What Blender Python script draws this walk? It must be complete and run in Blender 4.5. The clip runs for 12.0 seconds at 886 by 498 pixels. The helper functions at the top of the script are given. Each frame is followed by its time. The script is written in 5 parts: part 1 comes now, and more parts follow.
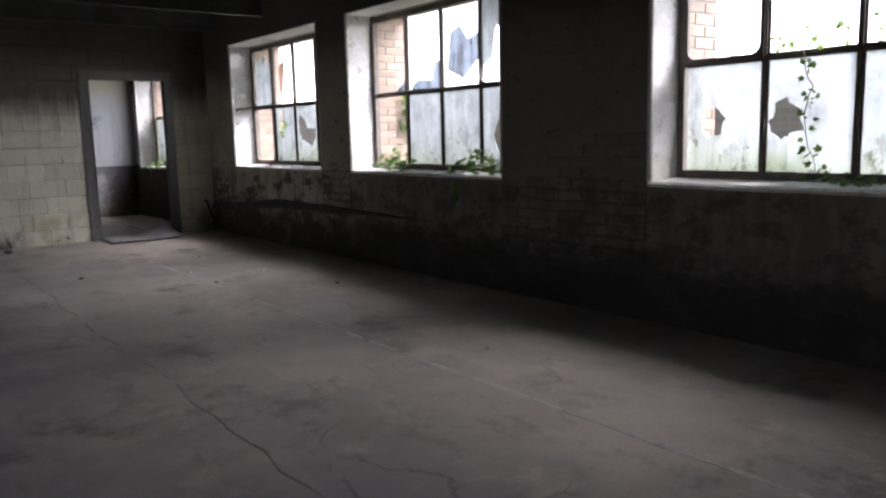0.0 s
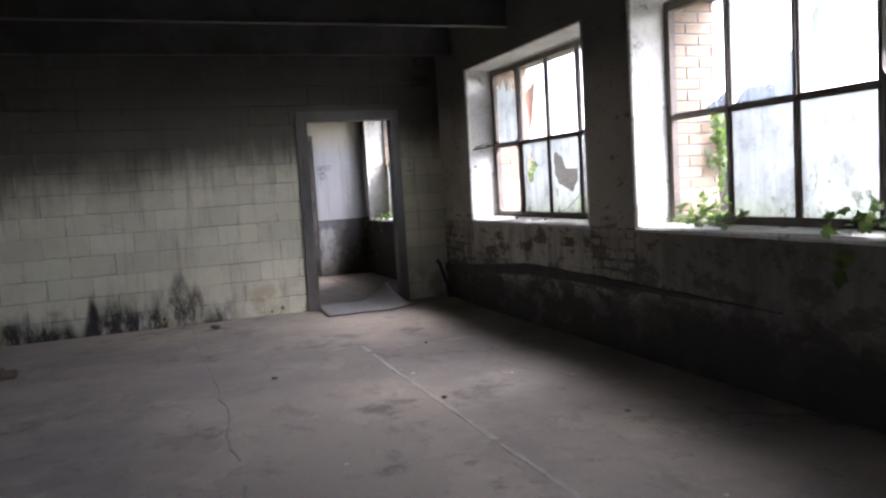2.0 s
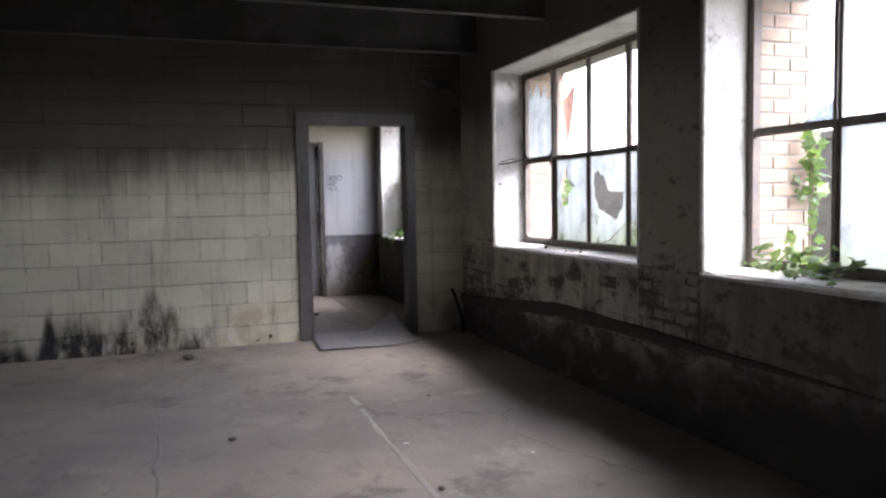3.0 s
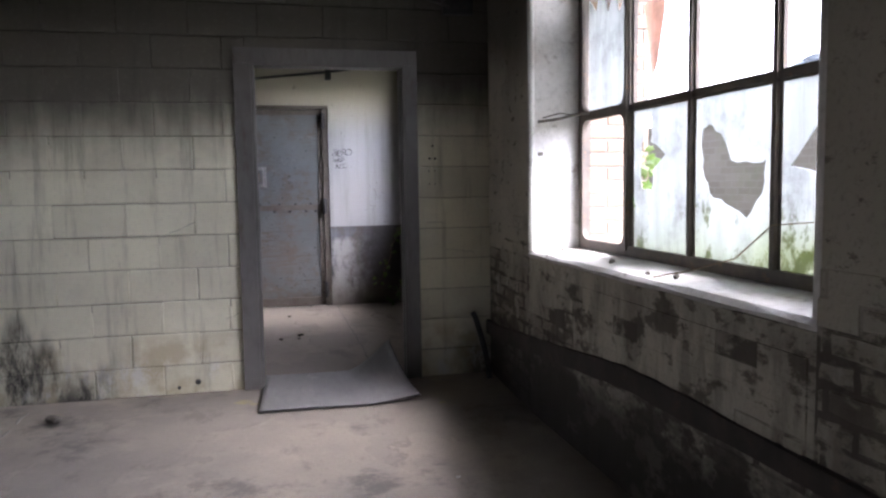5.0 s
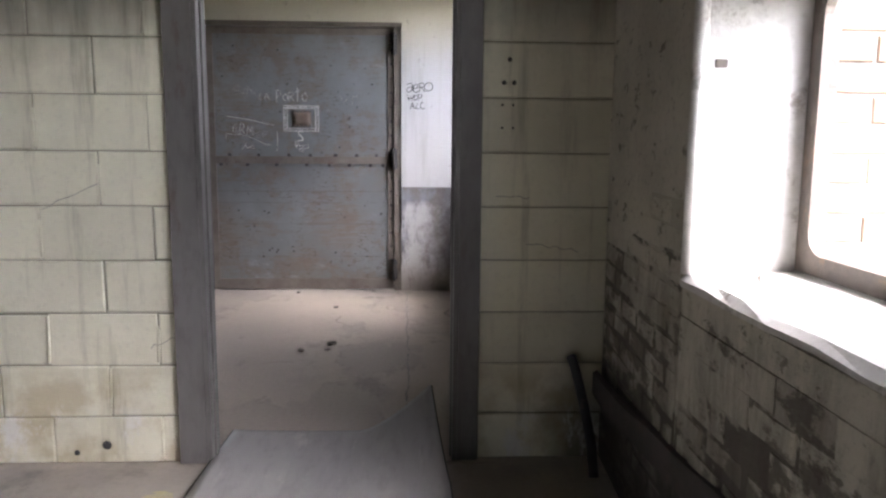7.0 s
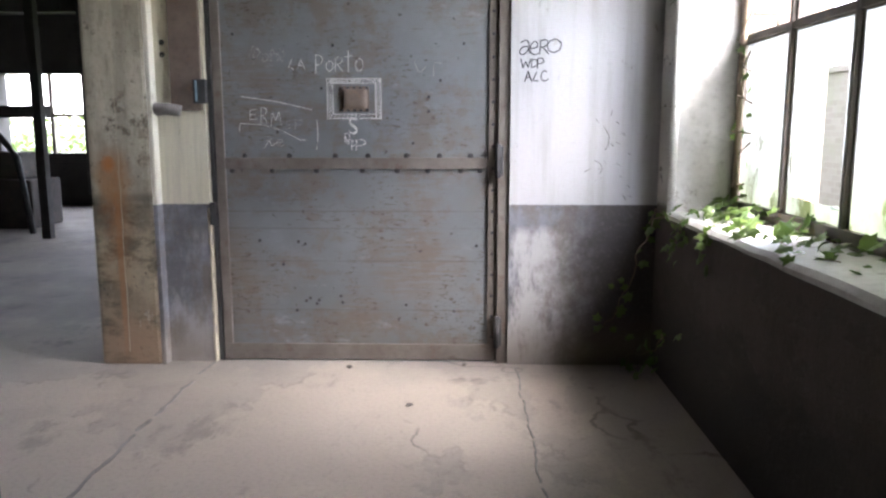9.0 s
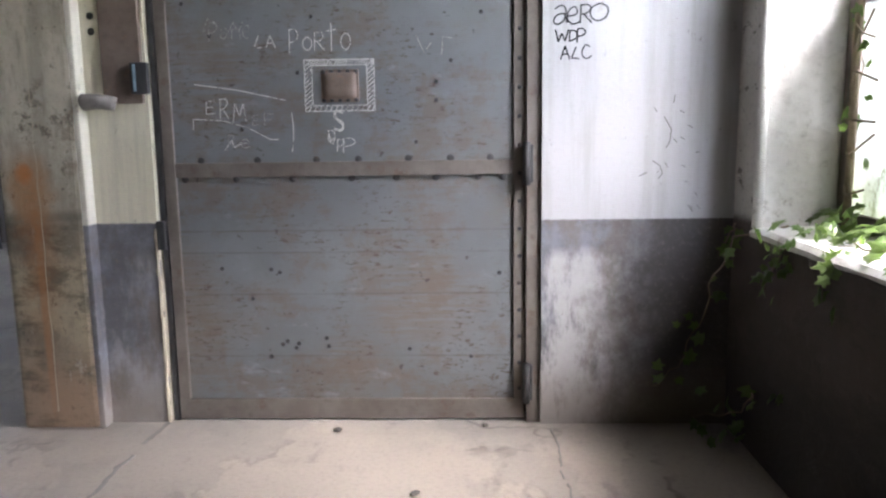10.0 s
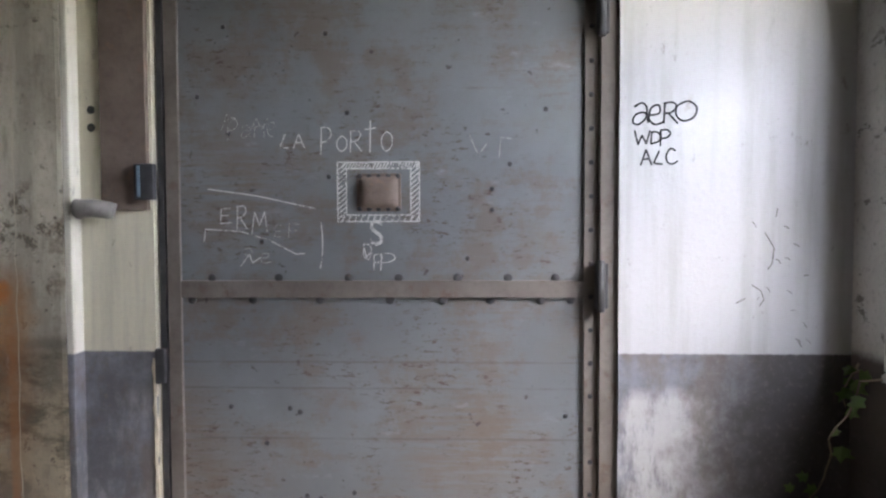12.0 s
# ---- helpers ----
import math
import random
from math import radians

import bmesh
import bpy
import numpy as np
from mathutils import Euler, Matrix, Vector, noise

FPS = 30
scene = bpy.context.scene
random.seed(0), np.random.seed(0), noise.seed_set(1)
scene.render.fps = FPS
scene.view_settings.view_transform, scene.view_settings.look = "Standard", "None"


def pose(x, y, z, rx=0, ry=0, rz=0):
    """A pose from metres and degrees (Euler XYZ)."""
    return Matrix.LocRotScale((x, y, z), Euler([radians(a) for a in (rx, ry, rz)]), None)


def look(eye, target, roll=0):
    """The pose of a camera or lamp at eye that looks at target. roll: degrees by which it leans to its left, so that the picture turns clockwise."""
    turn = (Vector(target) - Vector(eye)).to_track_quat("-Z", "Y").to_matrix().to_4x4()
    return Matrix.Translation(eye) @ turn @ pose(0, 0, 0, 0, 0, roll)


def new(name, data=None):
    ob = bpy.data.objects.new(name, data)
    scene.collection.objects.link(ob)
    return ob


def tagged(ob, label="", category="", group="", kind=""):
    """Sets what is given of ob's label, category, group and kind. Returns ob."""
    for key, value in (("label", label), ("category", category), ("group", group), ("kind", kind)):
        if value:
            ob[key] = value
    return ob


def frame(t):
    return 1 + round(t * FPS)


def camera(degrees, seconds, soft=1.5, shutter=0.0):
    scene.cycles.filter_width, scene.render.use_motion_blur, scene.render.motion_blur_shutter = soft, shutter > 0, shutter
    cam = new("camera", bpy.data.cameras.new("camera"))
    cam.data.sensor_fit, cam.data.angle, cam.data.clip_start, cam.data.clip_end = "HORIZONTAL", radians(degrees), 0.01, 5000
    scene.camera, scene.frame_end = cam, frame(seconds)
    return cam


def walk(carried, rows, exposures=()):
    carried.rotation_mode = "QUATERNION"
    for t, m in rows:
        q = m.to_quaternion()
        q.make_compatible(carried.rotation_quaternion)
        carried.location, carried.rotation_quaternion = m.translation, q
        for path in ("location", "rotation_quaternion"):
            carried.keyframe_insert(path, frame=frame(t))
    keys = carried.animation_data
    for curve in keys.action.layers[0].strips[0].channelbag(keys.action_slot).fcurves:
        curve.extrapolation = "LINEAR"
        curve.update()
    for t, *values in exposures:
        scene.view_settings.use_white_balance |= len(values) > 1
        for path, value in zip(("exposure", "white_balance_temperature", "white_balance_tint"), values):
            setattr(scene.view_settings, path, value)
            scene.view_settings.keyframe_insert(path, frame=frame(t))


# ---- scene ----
EXPOSURES = [(0.0, 3.62, 6170, 22), (1.0, 3.92, 6150, 22), (3.0, 4.07, 6080, 22), (5.0, 4.21, 6090, 23), (6.0, 4.42, 6200, 23), (7.0, 4.68, 6350, 21), (7.7, 5.02, 6350, 19), (9.5, 5.02, 6280, 19), (10.5, 4.96, 6260, 19), (12.0, 4.93, 6240, 19)]
cam = camera(60.37, 12.0, soft=2.4)
ROWS = [
    (0.0, 2.677, 0.676, 1.233, 81.51, 1.41, -38.16),
    (0.5, 2.994, 1.251, 1.230, 82.83, 0.49, -30.91),
    (1.0, 3.231, 1.801, 1.225, 83.50, 1.59, -26.90),
    (1.5, 3.421, 2.373, 1.238, 85.36, 1.61, -21.68),
    (2.0, 3.617, 2.875, 1.275, 85.21, 3.52, -20.82),
    (2.5, 3.849, 3.375, 1.304, 85.66, 0.82, -19.34),
    (3.0, 4.088, 3.898, 1.306, 86.37, 0.93, -18.80),
    (5.0, 5.272, 6.146, 1.287, 85.14, 0.87, -13.02),
    (5.5, 5.474, 6.616, 1.280, 84.51, 2.16, -13.01),
    (6.0, 5.677, 7.162, 1.277, 83.51, 0.73, -9.72),
    (6.5, 5.841, 7.673, 1.265, 81.81, 1.75, -6.70),
    (7.0, 5.961, 8.227, 1.260, 81.57, -0.45, -2.80),
    (7.5, 5.950, 8.788, 1.259, 81.03, 0.00, 0.04),
    (9.5, 5.640, 10.954, 1.226, 80.96, 0.23, 1.62),
    (10.0, 5.637, 11.358, 1.211, 81.09, 0.79, 1.79),
    (10.5, 5.590, 11.673, 1.225, 81.69, -0.94, 4.24),
    (11.0, 5.506, 11.896, 1.252, 81.79, -1.14, 4.06),
    (11.5, 5.477, 11.913, 1.279, 84.39, -0.43, 2.77),
    (12.0, 5.455, 11.862, 1.310, 87.47, 0.21, 2.32),
]
walk(cam, [(t, pose(x, y, z, rx, ry, rz)) for t, x, y, z, rx, ry, rz in ROWS], EXPOSURES)

# ---- world and light ----
world = bpy.data.worlds.new("overcast_sky")
scene.world = world
world.use_nodes = True
wn, wl = world.node_tree.nodes, world.node_tree.links
wn.clear()
sky = wn.new("ShaderNodeTexSky")
sky.sky_type, sky.sun_disc = "NISHITA", False
sky.sun_elevation, sky.sun_rotation = radians(49), radians(124)
sky.dust_density = 1.5
grey = wn.new("ShaderNodeHueSaturation")
grey.inputs["Saturation"].default_value = 0.40
bg = wn.new("ShaderNodeBackground")
bg.inputs["Strength"].default_value = 0.15
wo = wn.new("ShaderNodeOutputWorld")
wl.new(sky.outputs[0], grey.inputs["Color"])
wl.new(grey.outputs[0], bg.inputs["Color"])
wl.new(bg.outputs[0], wo.inputs["Surface"])

sun_data = bpy.data.lights.new("sun", "SUN")
sun_data.energy, sun_data.angle, sun_data.color = 1.05, radians(50), (1.0, 0.97, 0.93)
sun = new("sun", sun_data)
sun.matrix_world = look((27.2, -18.3, 37.7), (0, 0, 0))


# ---- materials ----
def nodes_of(name):
    m = bpy.data.materials.new(name)
    m.use_nodes = True
    nt = m.node_tree
    nt.nodes.clear()
    out = nt.nodes.new("ShaderNodeOutputMaterial")
    return m, nt, out


def nd(nt, kind, **kw):
    n = nt.nodes.new(kind)
    for k, v in kw.items():
        n.inputs[k.replace("_", " ")].default_value = v
    return n


def position(nt, sx=1.0, sy=1.0, sz=1.0):
    g = nt.nodes.new("ShaderNodeNewGeometry")
    m = nt.nodes.new("ShaderNodeVectorMath")
    m.operation = "MULTIPLY"
    m.inputs[1].default_value = (sx, sy, sz)
    nt.links.new(g.outputs["Position"], m.inputs[0])
    return m.outputs[0]


def noise_tex(nt, vec, scale, detail=5.0, rough=0.6):
    n = nd(nt, "ShaderNodeTexNoise", Scale=scale, Detail=detail, Roughness=rough)
    nt.links.new(vec, n.inputs["Vector"])
    return n.outputs["Fac"]


def ramp(nt, fac, lo, hi):
    n = nt.nodes.new("ShaderNodeMapRange")
    n.interpolation_type = "SMOOTHSTEP"
    n.inputs["From Min"].default_value, n.inputs["From Max"].default_value = lo, hi
    nt.links.new(fac, n.inputs["Value"])
    return n.outputs["Result"]


def maths(nt, op, a, b):
    n = nt.nodes.new("ShaderNodeMath")
    n.operation = op
    for k, v in enumerate((a, b)):
        if isinstance(v, (int, float)):
            n.inputs[k].default_value = v
        else:
            nt.links.new(v, n.inputs[k])
    return n.outputs[0]


def mixc(nt, fac, a, b):
    n = nt.nodes.new("ShaderNodeMix")
    n.data_type = "RGBA"
    if isinstance(fac, (int, float)):
        n.inputs[0].default_value = fac
    else:
        nt.links.new(fac, n.inputs[0])
    for k, v in ((6, a), (7, b)):
        if isinstance(v, tuple):
            n.inputs[k].default_value = (*v, 1)
        else:
            nt.links.new(v, n.inputs[k])
    return n.outputs[2]


def axis(nt, which):
    g = nt.nodes.new("ShaderNodeNewGeometry")
    s = nt.nodes.new("ShaderNodeSeparateXYZ")
    nt.links.new(g.outputs["Position"], s.inputs[0])
    return s.outputs[which]


def finish(nt, out, col, rough, height=None, bump=0.2, dist=0.01, metal=0.0, spec=0.4):
    p = nd(nt, "ShaderNodeBsdfPrincipled", Metallic=metal)
    p.inputs["Specular IOR Level"].default_value = spec
    if isinstance(col, tuple):
        p.inputs["Base Color"].default_value = (*col, 1)
    else:
        nt.links.new(col, p.inputs["Base Color"])
    if isinstance(rough, (int, float)):
        p.inputs["Roughness"].default_value = rough
    else:
        nt.links.new(rough, p.inputs["Roughness"])
    if height is not None:
        b = nd(nt, "ShaderNodeBump", Strength=bump, Distance=dist)
        nt.links.new(height, b.inputs["Height"])
        nt.links.new(b.outputs[0], p.inputs["Normal"])
    nt.links.new(p.outputs[0], out.inputs["Surface"])
    return p


def surf(name, c1, c2, c3=None, s1=2.5, s2=30.0, rough=0.8, bump=0.25, metal=0.0, vary=0.0, stretch=(1, 1, 1), spec=0.4):
    """A worn surface: two base colours in large patches, fine grain, and stains of c3."""
    m, nt, out = nodes_of(name)
    v = position(nt, *stretch)
    big, fine = noise_tex(nt, v, s1), noise_tex(nt, v, s2, 4.0, 0.7)
    col = mixc(nt, ramp(nt, big, 0.35, 0.65), c1, c2)
    if c3:
        spots = noise_tex(nt, v, s1 * 2.7, 8.0, 0.72)
        col = mixc(nt, maths(nt, "MULTIPLY", ramp(nt, spots, 0.55, 0.68), 0.8), col, c3)
    dark = mixc(nt, 1.0, col, col)
    col = mixc(nt, maths(nt, "MULTIPLY", ramp(nt, fine, 0.45, 0.75), 0.35), dark, tuple(0.55 * k for k in c2))
    if vary:
        o = nt.nodes.new("ShaderNodeObjectInfo")
        h = nt.nodes.new("ShaderNodeHueSaturation")
        nt.links.new(col, h.inputs["Color"])
        nt.links.new(maths(nt, "ADD", maths(nt, "MULTIPLY", o.outputs["Random"], vary), 1 - vary / 2), h.inputs["Value"])
        col = h.outputs[0]
    finish(nt, out, col, rough, maths(nt, "ADD", fine, big), bump, 0.006, metal, spec)
    return m


def block_paint(name="block_paint", tone=1.0):
    """Cream paint on concrete block: drips, shade painted on the upper wall and corner, black mould low down."""
    m, nt, out = nodes_of(name)
    v, vs = position(nt), position(nt, 5, 5, 0.45)
    big, fine = noise_tex(nt, v, 1.6), noise_tex(nt, v, 45, 4, 0.7)
    col = mixc(nt, ramp(nt, big, 0.35, 0.68), (0.69, 0.67, 0.525), (0.585, 0.57, 0.445))
    z, x = axis(nt, 2), axis(nt, 0)
    drip = noise_tex(nt, vs, 2.2, 5, 0.65)
    col = mixc(nt, maths(nt, "MULTIPLY", ramp(nt, drip, 0.51, 0.72), 0.55), col, (0.24, 0.23, 0.18))
    # Shade of the upper wall, put into the paint with streaky drips
    upper_shade = ramp(nt, maths(nt, "ADD", z, maths(nt, "ADD", maths(nt, "MULTIPLY", drip, 0.22), maths(nt, "ADD", maths(nt, "MULTIPLY", big, 0.35), maths(nt, "MULTIPLY", x, -0.08)))), 1.20, 1.80)
    col = mixc(nt, maths(nt, "MULTIPLY", upper_shade, 0.92), col, (0.045, 0.043, 0.037))
    rust = maths(nt, "MULTIPLY", ramp(nt, z, 0.42, 0.28), ramp(nt, noise_tex(nt, v, 3.1), 0.48, 0.62))
    col = mixc(nt, maths(nt, "MULTIPLY", rust, 0.55), col, (0.36, 0.29, 0.16))
    # Black smears low in the corner, its shade painted with them
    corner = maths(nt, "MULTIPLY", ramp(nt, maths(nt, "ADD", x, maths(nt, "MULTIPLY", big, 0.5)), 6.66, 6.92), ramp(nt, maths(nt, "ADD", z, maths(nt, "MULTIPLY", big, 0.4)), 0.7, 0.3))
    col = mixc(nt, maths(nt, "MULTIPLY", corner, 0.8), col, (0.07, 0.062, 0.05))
    # mould climbs in tongues between x = 0.5 and 4.4
    tongue = noise_tex(nt, position(nt, 1.9, 1.9, 0.32), 2.0, 3, 0.5)
    low = maths(nt, "ADD", maths(nt, "MULTIPLY", tongue, 1.55), maths(nt, "MULTIPLY", z, -0.85))
    mould = maths(nt, "MULTIPLY", ramp(nt, low, 0.41, 0.69), ramp(nt, x, 4.45, 4.15))
    speck = ramp(nt, noise_tex(nt, position(nt, 6, 6, 2.2), 1.2, 7, 0.75), 0.34, 0.56)
    salt = maths(nt, "MULTIPLY", ramp(nt, noise_tex(nt, position(nt, 5, 5, 2.5), 1.6, 8, 0.75), 0.50, 0.60), ramp(nt, maths(nt, "ADD", z, maths(nt, "MULTIPLY", tongue, 0.15)), 0.34, 0.22))
    col = mixc(nt, maths(nt, "MULTIPLY", salt, 0.7), col, (0.66, 0.66, 0.63))
    mould = maths(nt, "MULTIPLY", mould, maths(nt, "ADD", maths(nt, "MULTIPLY", speck, 0.7), 0.3))
    col = mixc(nt, mould, col, (0.028, 0.027, 0.026))
    col = mixc(nt, maths(nt, "MULTIPLY", ramp(nt, fine, 0.5, 0.75), 0.15), col, (0.25, 0.24, 0.2))
    o = nt.nodes.new("ShaderNodeObjectInfo")
    h = nt.nodes.new("ShaderNodeHueSaturation")
    nt.links.new(col, h.inputs["Color"])
    nt.links.new(maths(nt, "ADD", maths(nt, "MULTIPLY", o.outputs["Random"], 0.12 * tone), 0.94 * tone), h.inputs["Value"])
    finish(nt, out, h.outputs[0], 0.75, maths(nt, "ADD", fine, big), 0.3, 0.006)
    return m


def floor_concrete():
    m, nt, out = nodes_of("floor_concrete")
    v = position(nt)
    big, mid, fine = noise_tex(nt, v, 0.55, 6, 0.62), noise_tex(nt, v, 2.6, 8, 0.7), noise_tex(nt, v, 55, 4, 0.75)
    col = mixc(nt, ramp(nt, big, 0.36, 0.66), (0.425, 0.372, 0.308), (0.26, 0.236, 0.212))
    col = mixc(nt, maths(nt, "MULTIPLY", ramp(nt, mid, 0.52, 0.7), 0.55), col, (0.50, 0.43, 0.355))
    oil = maths(nt, "MULTIPLY", ramp(nt, noise_tex(nt, v, 1.35, 9, 0.74), 0.54, 0.66), 0.7)
    col = mixc(nt, oil, col, (0.13, 0.125, 0.12))
    # Second room's beige floor, painted lighter in place of window light
    ny = maths(nt, "ADD", axis(nt, 1), maths(nt, "MULTIPLY", mid, 0.9))
    beige_lit = maths(nt, "MULTIPLY", ramp(nt, ny, 11.35, 11.65), ramp(nt, ny, 14.9, 14.4))
    col = mixc(nt, maths(nt, "MULTIPLY", beige_lit, 0.75), col, (0.48, 0.412, 0.34))
    coat = ramp(nt, noise_tex(nt, position(nt, 1.0, 0.6, 1), 0.85, 11, 0.62), 0.488, 0.512)
    col = mixc(nt, maths(nt, "MULTIPLY", coat, 0.22), col, (0.225, 0.212, 0.20))
    rim = maths(nt, "MULTIPLY", ramp(nt, maths(nt, "ABSOLUTE", maths(nt, "SUBTRACT", noise_tex(nt, position(nt, 1.0, 0.6, 1), 0.85, 11, 0.62), 0.5), 0), 0.012, 0.002), ramp(nt, mid, 0.48, 0.60))
    col = mixc(nt, maths(nt, "MULTIPLY", rim, 0.32), col, (0.14, 0.128, 0.115))
    scuff = ramp(nt, noise_tex(nt, position(nt, 1.0, 0.45, 1), 3.2, 7, 0.72), 0.56, 0.66)
    col = mixc(nt, maths(nt, "MULTIPLY", scuff, 0.4), col, (0.17, 0.155, 0.14))
    vor = nd(nt, "ShaderNodeTexVoronoi", Scale=0.75)
    vor.feature = "DISTANCE_TO_EDGE"
    warp = nt.nodes.new("ShaderNodeVectorMath")
    warp.operation = "ADD"
    wnz = nd(nt, "ShaderNodeTexNoise", Scale=2.2, Detail=6.0)
    nt.links.new(v, wnz.inputs["Vector"])
    wsc = nt.nodes.new("ShaderNodeVectorMath")
    wsc.operation = "SCALE"
    wsc.inputs["Scale"].default_value = 0.5
    nt.links.new(wnz.outputs["Color"], wsc.inputs[0])
    nt.links.new(v, warp.inputs[0])
    nt.links.new(wsc.outputs[0], warp.inputs[1])
    nt.links.new(warp.outputs[0], vor.inputs["Vector"])
    crack = maths(nt, "MULTIPLY", ramp(nt, vor.outputs["Distance"], 0.010, 0.002), ramp(nt, big, 0.54, 0.62))
    col = mixc(nt, maths(nt, "MULTIPLY", crack, 0.6), col, (0.11, 0.1, 0.09))
    grit = maths(nt, "MULTIPLY", ramp(nt, fine, 0.45, 0.72), 0.3)
    col = mixc(nt, grit, col, (0.2, 0.19, 0.17))
    finish(nt, out, col, 0.82, maths(nt, "ADD", fine, maths(nt, "MULTIPLY", mid, 1.5)), 0.25, 0.006, spec=0.3)
    return m


def plaster_over_brick(name, paint, bare, low=None, vary=0.06, south_dark=0.78, wear=0.0):
    """Flaking paint, worn off in patches, with shade painted into the colour."""
    m, nt, out = nodes_of(name)
    v = position(nt)
    big, mid, fine = noise_tex(nt, v, 1.2), noise_tex(nt, position(nt, 1, 0.8, 2.2), 4.2, 9, 0.72), noise_tex(nt, v, 50, 4, 0.7)
    col = mixc(nt, ramp(nt, big, 0.35, 0.7), paint, tuple(0.75 * c for c in paint))
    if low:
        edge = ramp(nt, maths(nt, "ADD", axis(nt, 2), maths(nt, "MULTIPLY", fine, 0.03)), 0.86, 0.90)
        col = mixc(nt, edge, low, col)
    patch = noise_tex(nt, position(nt, 1, 0.8, 1.5), 3.4, 9, 0.68)
    worn = ramp(nt, maths(nt, "ADD", patch, maths(nt, "MULTIPLY", axis(nt, 2), -0.22)), 0.372 - wear, 0.43 - wear)
    col = mixc(nt, maths(nt, "MULTIPLY", worn, 0.78), col, bare)
    chips = maths(nt, "MULTIPLY", ramp(nt, noise_tex(nt, position(nt, 1, 0.7, 1.4), 13, 6, 0.7), 0.57, 0.62), ramp(nt, mid, 0.44, 0.56))
    col = mixc(nt, maths(nt, "MULTIPLY", chips, 0.7), col, bare)
    col = mixc(nt, maths(nt, "MULTIPLY", ramp(nt, fine, 0.5, 0.75), 0.35), col, (0.1, 0.095, 0.085))
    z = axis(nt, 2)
    # Southern piers darkened: their backlit look is put into the paint
    film = maths(nt, "MULTIPLY", ramp(nt, maths(nt, "ADD", axis(nt, 1), maths(nt, "MULTIPLY", big, 2.0)), 9.5, 7.2), south_dark)
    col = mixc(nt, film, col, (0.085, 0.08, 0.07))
    # Shade below the ceiling, also painted in
    high_shade = maths(nt, "MULTIPLY", ramp(nt, maths(nt, "ADD", z, maths(nt, "MULTIPLY", big, 0.5)), 1.95, 2.55), 0.75)
    col = mixc(nt, high_shade, col, (0.05, 0.047, 0.042))
    # Streaks under the sills that paint in the sills' shade
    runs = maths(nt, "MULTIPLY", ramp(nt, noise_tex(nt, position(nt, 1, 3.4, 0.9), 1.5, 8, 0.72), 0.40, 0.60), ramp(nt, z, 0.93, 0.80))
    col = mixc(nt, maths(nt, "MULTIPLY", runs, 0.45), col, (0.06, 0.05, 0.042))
    # Darkens to the wall's foot: painted shade
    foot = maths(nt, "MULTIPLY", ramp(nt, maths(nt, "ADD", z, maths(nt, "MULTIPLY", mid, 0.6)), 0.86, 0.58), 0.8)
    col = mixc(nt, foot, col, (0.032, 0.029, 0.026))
    o = nt.nodes.new("ShaderNodeObjectInfo")
    h = nt.nodes.new("ShaderNodeHueSaturation")
    nt.links.new(col, h.inputs["Color"])
    nt.links.new(maths(nt, "ADD", maths(nt, "MULTIPLY", o.outputs["Random"], vary), 1 - vary / 2), h.inputs["Value"])
    finish(nt, out, h.outputs[0], 0.85, maths(nt, "ADD", maths(nt, "MULTIPLY", worn, -0.6), fine), 0.45, 0.006)
    return m


